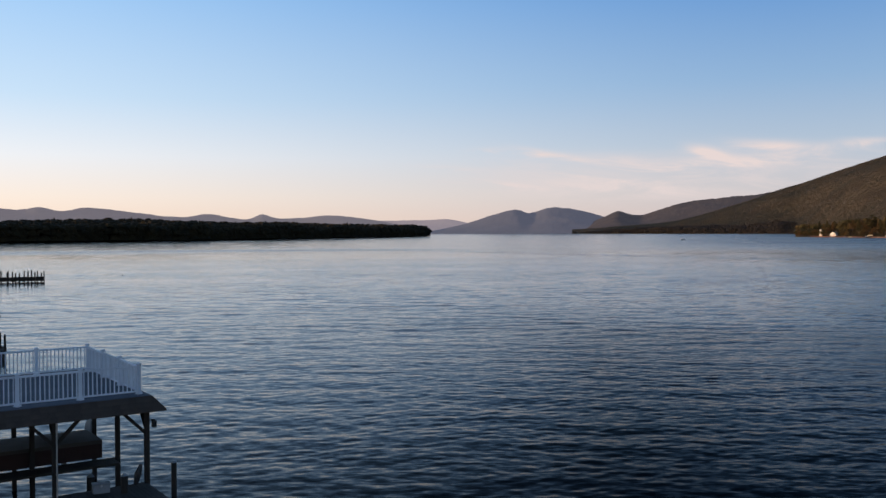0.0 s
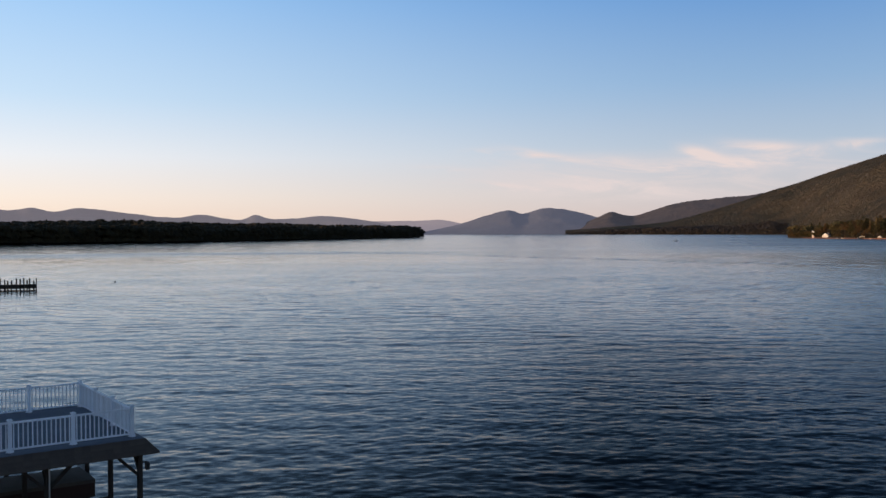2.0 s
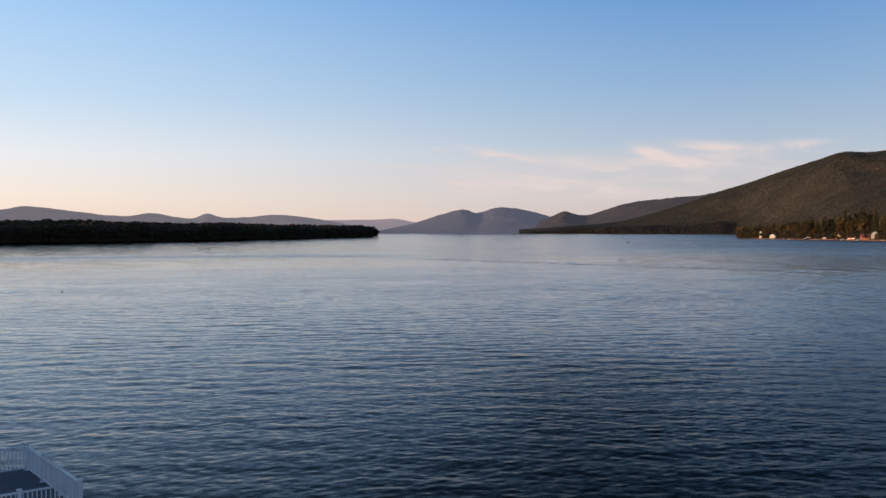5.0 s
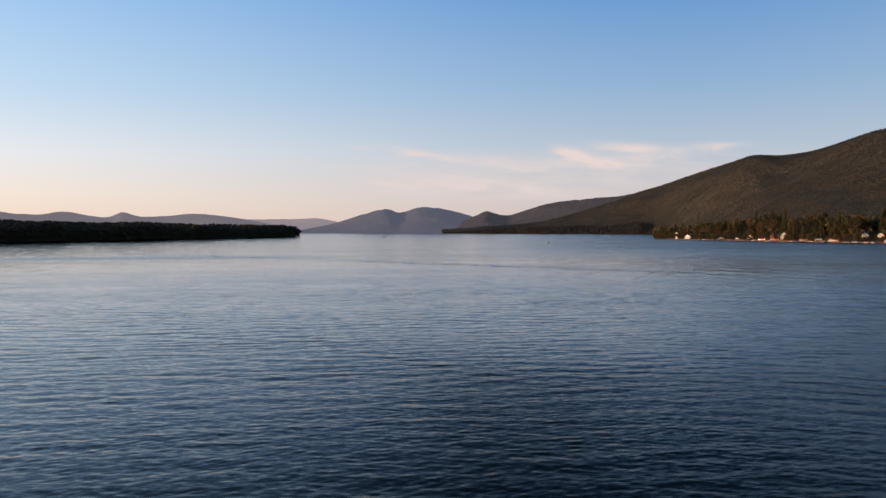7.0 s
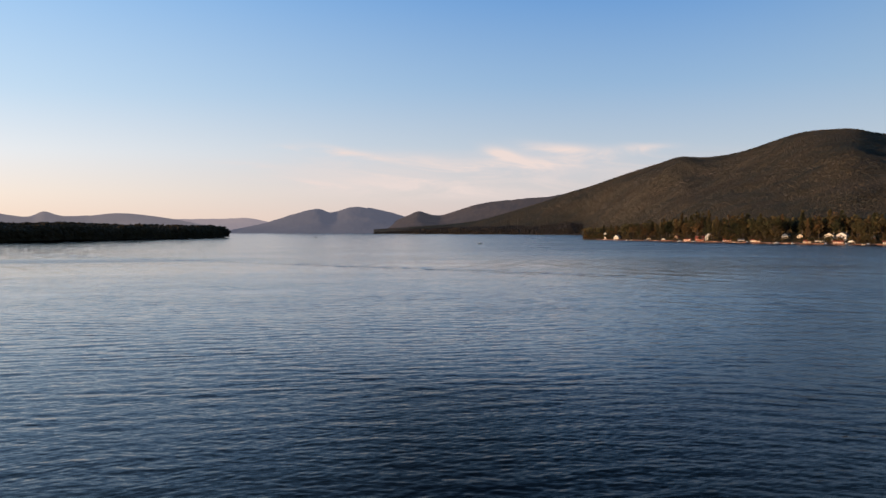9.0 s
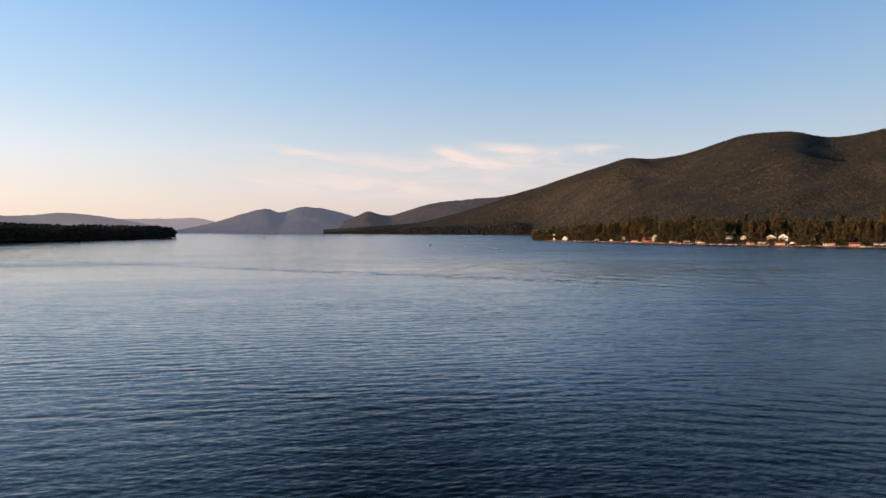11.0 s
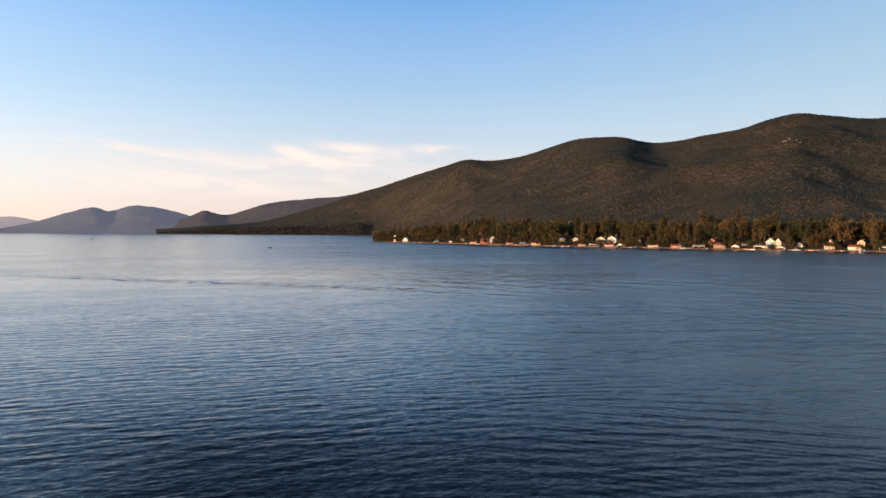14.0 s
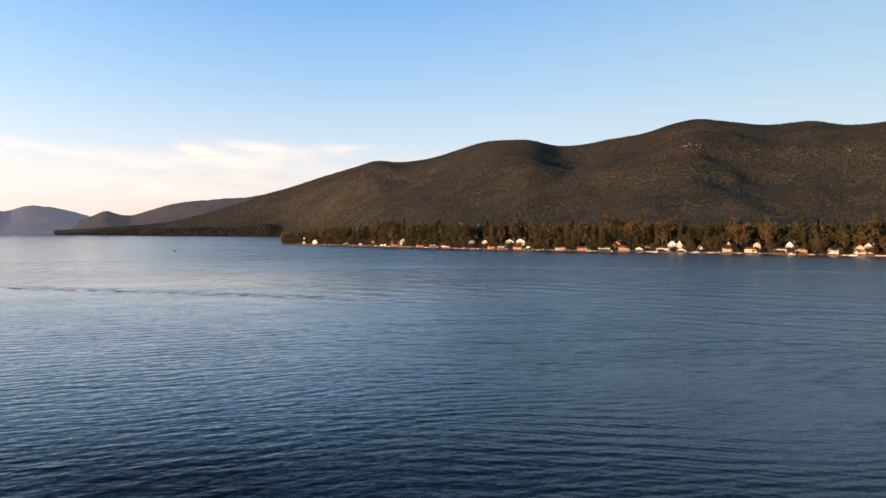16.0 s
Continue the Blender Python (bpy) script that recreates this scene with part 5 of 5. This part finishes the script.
def make_shore_wall():
    """Uneven rubble and timber bank that holds the shore above the water."""
    az = np.arange(23.7, 66, 0.02)
    rng = np.random.RandomState(9)
    lift = np.repeat(rng.uniform(0.5, 1.5, len(az) // 18 + 1), 18)[: len(az)] + rng.uniform(-0.12, 0.12, len(az))
    out = np.repeat(rng.uniform(-1.2, 0.8, len(az) // 18 + 1), 18)[: len(az)] + rng.uniform(-0.15, 0.15, len(az))
    d = np.interp(az, SHORE_AZ, SHORE_D)
    a = np.radians(az)
    rows = [(d + out - 0.3, -0.9 + 0 * az), (d + out, lift), (d + out + 0.9, lift + 0.05), (d + 7.5, 1.2 + 0 * az)]
    V = np.stack([np.stack([q * np.sin(a), q * np.cos(a), z], -1) for q, z in rows], 1)
    ob = mesh_np("trim_shore_wall", V.reshape(-1, 3), grid_faces(len(az), 4), M_BANK, False)
    tagged(ob, "low reddish rubble and timber bank along the waterline", "shore wall", kind="structure")


M_BANK = plain("rubble_bank", (0.10, 0.05, 0.032), (0.30, 0.15, 0.095), 0.35, 0.9, 0.05, spread=0.18)
M_BLUE = plain("blue_boat_canvas", (0.05, 0.07, 0.12), (0.09, 0.12, 0.19), 2.0, 0.8, 0.003)
make_shore_wall()
# the moored boats are placed by pixel column too
rng_boats = random.Random(31)
for st in (575, 607, 666, 689, 736, 775, 822, 846, 898, 928, 961, 1003, 1044, 1083, 1112, 1160, 1214, 1233, 1275, 1318, 1346, 1402, 1454, 1511):
    bow, _ = shore_pose(A(st), rng_boats.uniform(-9, -4), rng_boats.choice((80, 100, -90, 20, -15)) + rng_boats.uniform(-10, 10))
    bow.translation.z = 0.0
    white = rng_boats.random() < 0.45
    make_small_boat(bow, "white motorboat moored at a shore dock" if white else "motorboat with dark blue hull moored at a shore dock", rng_boats.uniform(0.95, 1.45), M_WHITE if white else M_BLUE, "moored boats", rng_boats.random() < 0.4)

# ---------------------------------------------------------------- shore trees


def tree_meshes(seed, kind):
    """Trunk with limbs, and a ragged crown of leaf clumps, for a tree about 1 unit high."""
    rng = random.Random(seed)
    trunk = bmesh.new()
    crown_v, crown_f = [], []

    def tuft(c, r, n=4):
        for _ in range(n):
            d = Vector((rng.gauss(0, 1), rng.gauss(0, 1), rng.gauss(0, 0.8))) * r * 0.55
            o = Vector(c) + d
            u = Vector((rng.gauss(0, 1), rng.gauss(0, 1), rng.gauss(0, 1))).normalized()
            t = u.orthogonal().normalized()
            b = u.cross(t)
            s = r * rng.uniform(0.55, 0.95)
            i = len(crown_v)
            crown_v.extend([o + t * s, o + b * s * 0.7, o - t * s * 0.9, o - b * s * 0.8, o + u * s * 0.5])
            crown_f.extend([(i, i + 1, i + 4), (i + 1, i + 2, i + 4), (i + 2, i + 3, i + 4), (i + 3, i, i + 4)])

    if kind == "pine":
        rod(trunk, (0, 0, -0.03), (0, 0, 0.95), 0.017, 0.004, 7)
        z = 0.24
        while z < 0.96:
            reach = 0.20 * (1 - (z - 0.2) / 0.8) ** 0.8 + 0.02
            for k in range(6):
                a = rng.uniform(0, 6.28)
                q = reach * rng.uniform(0.6, 1.15)
                e = Vector((q * math.cos(a), q * math.sin(a), z + rng.uniform(-0.02, 0.025)))
                rod(trunk, (0, 0, z - 0.01), e, 0.004, 0.0015, 4, False)
                for f in (0.4, 0.7, 1.0):
                    tuft((e.x * f, e.y * f, z + (e.z - z) * f), 0.038, 3)
            z += 0.055
        tuft((0, 0, 0.97), 0.03, 5)
    else:
        top = rng.uniform(0.55, 0.7)
        rod(trunk, (0, 0, -0.03), (rng.uniform(-0.02, 0.02), 0, top), 0.022, 0.009, 7)
        for k in range(13):
            z = rng.uniform(0.25, top)
            a = k * 2.4 + rng.uniform(-0.4, 0.4)
            spread = 0.27 * math.sin(min(1.0, (z - 0.1) / 0.62) * 2.2) + 0.05
            e = Vector((spread * math.cos(a), spread * math.sin(a), z + rng.uniform(0.08, 0.30)))
            rod(trunk, (0, 0, z), e, 0.008, 0.002, 5, False)
            for _ in range(5):
                tuft(e + Vector((rng.gauss(0, 0.055), rng.gauss(0, 0.055), rng.gauss(0, 0.05))), rng.uniform(0.05, 0.075), 4)
        for _ in range(16):
            tuft((rng.gauss(0, 0.10), rng.gauss(0, 0.10), rng.uniform(0.55, 0.97)), 0.065, 4)
    tm = mesh_of(trunk, "trunk", M_BARK)
    cm = bpy.data.meshes.new("crown")
    cm.from_pydata(crown_v, [], crown_f)
    cm.materials.append(M_LEAF_SHORE)
    return tm, cm


def plant_shore():
    rng = random.Random(21)
    kinds = [("pine", tree_meshes(100 + k, "pine")) for k in range(4)] + [("broad", tree_meshes(200 + k, "broad")) for k in range(6)]
    made = 0
    az = 22.95
    while az < 66 and made < 290:
        for inland in (rng.uniform(5, 16), rng.uniform(20, 34), rng.uniform(38, 58)):
            a = az + rng.uniform(-0.15, 0.15)
            if any(abs(a - h[0]) < h[2] + 0.12 and inland < h[1] + 9 for h in TAKEN):
                continue
            if inland < 18 and rng.random() < 0.45:
                continue
            kind, (tm, cm) = rng.choice(kinds[:4] if rng.random() < 0.36 else kinds[4:])
            m, d = shore_pose(a, inland, rng.uniform(0, 360))
            h = rng.uniform(17, 28) if inland > 18 else rng.uniform(10, 20)
            h *= 1.0 + 0.22 * math.sin(a * 5.1) * math.sin(a * 1.73 + 1)
            h *= min(1.0, max(0.45, (a - 20.5) / 8))
            slim = rng.uniform(0.62, 0.95)
            if kind == "pine":
                h *= 1.1
            ob = thing("pine_tree" if kind == "pine" else "broadleaf_tree", m @ Matrix.Diagonal((h * slim, h * slim, h, 1)),
                       "tall dark pine on the lake shore" if kind == "pine" else "broadleaf tree in olive and rust leaf on the shore", "tree", "shore trees")
            shared("trunk", tm, ob, Matrix())
            shared("crown", cm, ob, Matrix())
            made += 1
        az += 0.30
    # young trees and bushes down at the water, in front of the houses, thickest at the point
    for k in range(185):
        a = rng.uniform(23.1, 64) if k < 140 else rng.uniform(22.9, 24.4)
        m, d = shore_pose(a, rng.uniform(3.5, 7.0), rng.uniform(0, 360))
        tm, cm = rng.choice(kinds[4:])[1]
        ob = thing("young_tree", m @ Matrix.Scale(rng.uniform(3.5, 10.0), 4), "small broadleaf tree leaning over the waterline", "tree", "waterside trees")
        shared("trunk", tm, ob, Matrix())
        shared("crown", cm, ob, Matrix())


plant_shore()
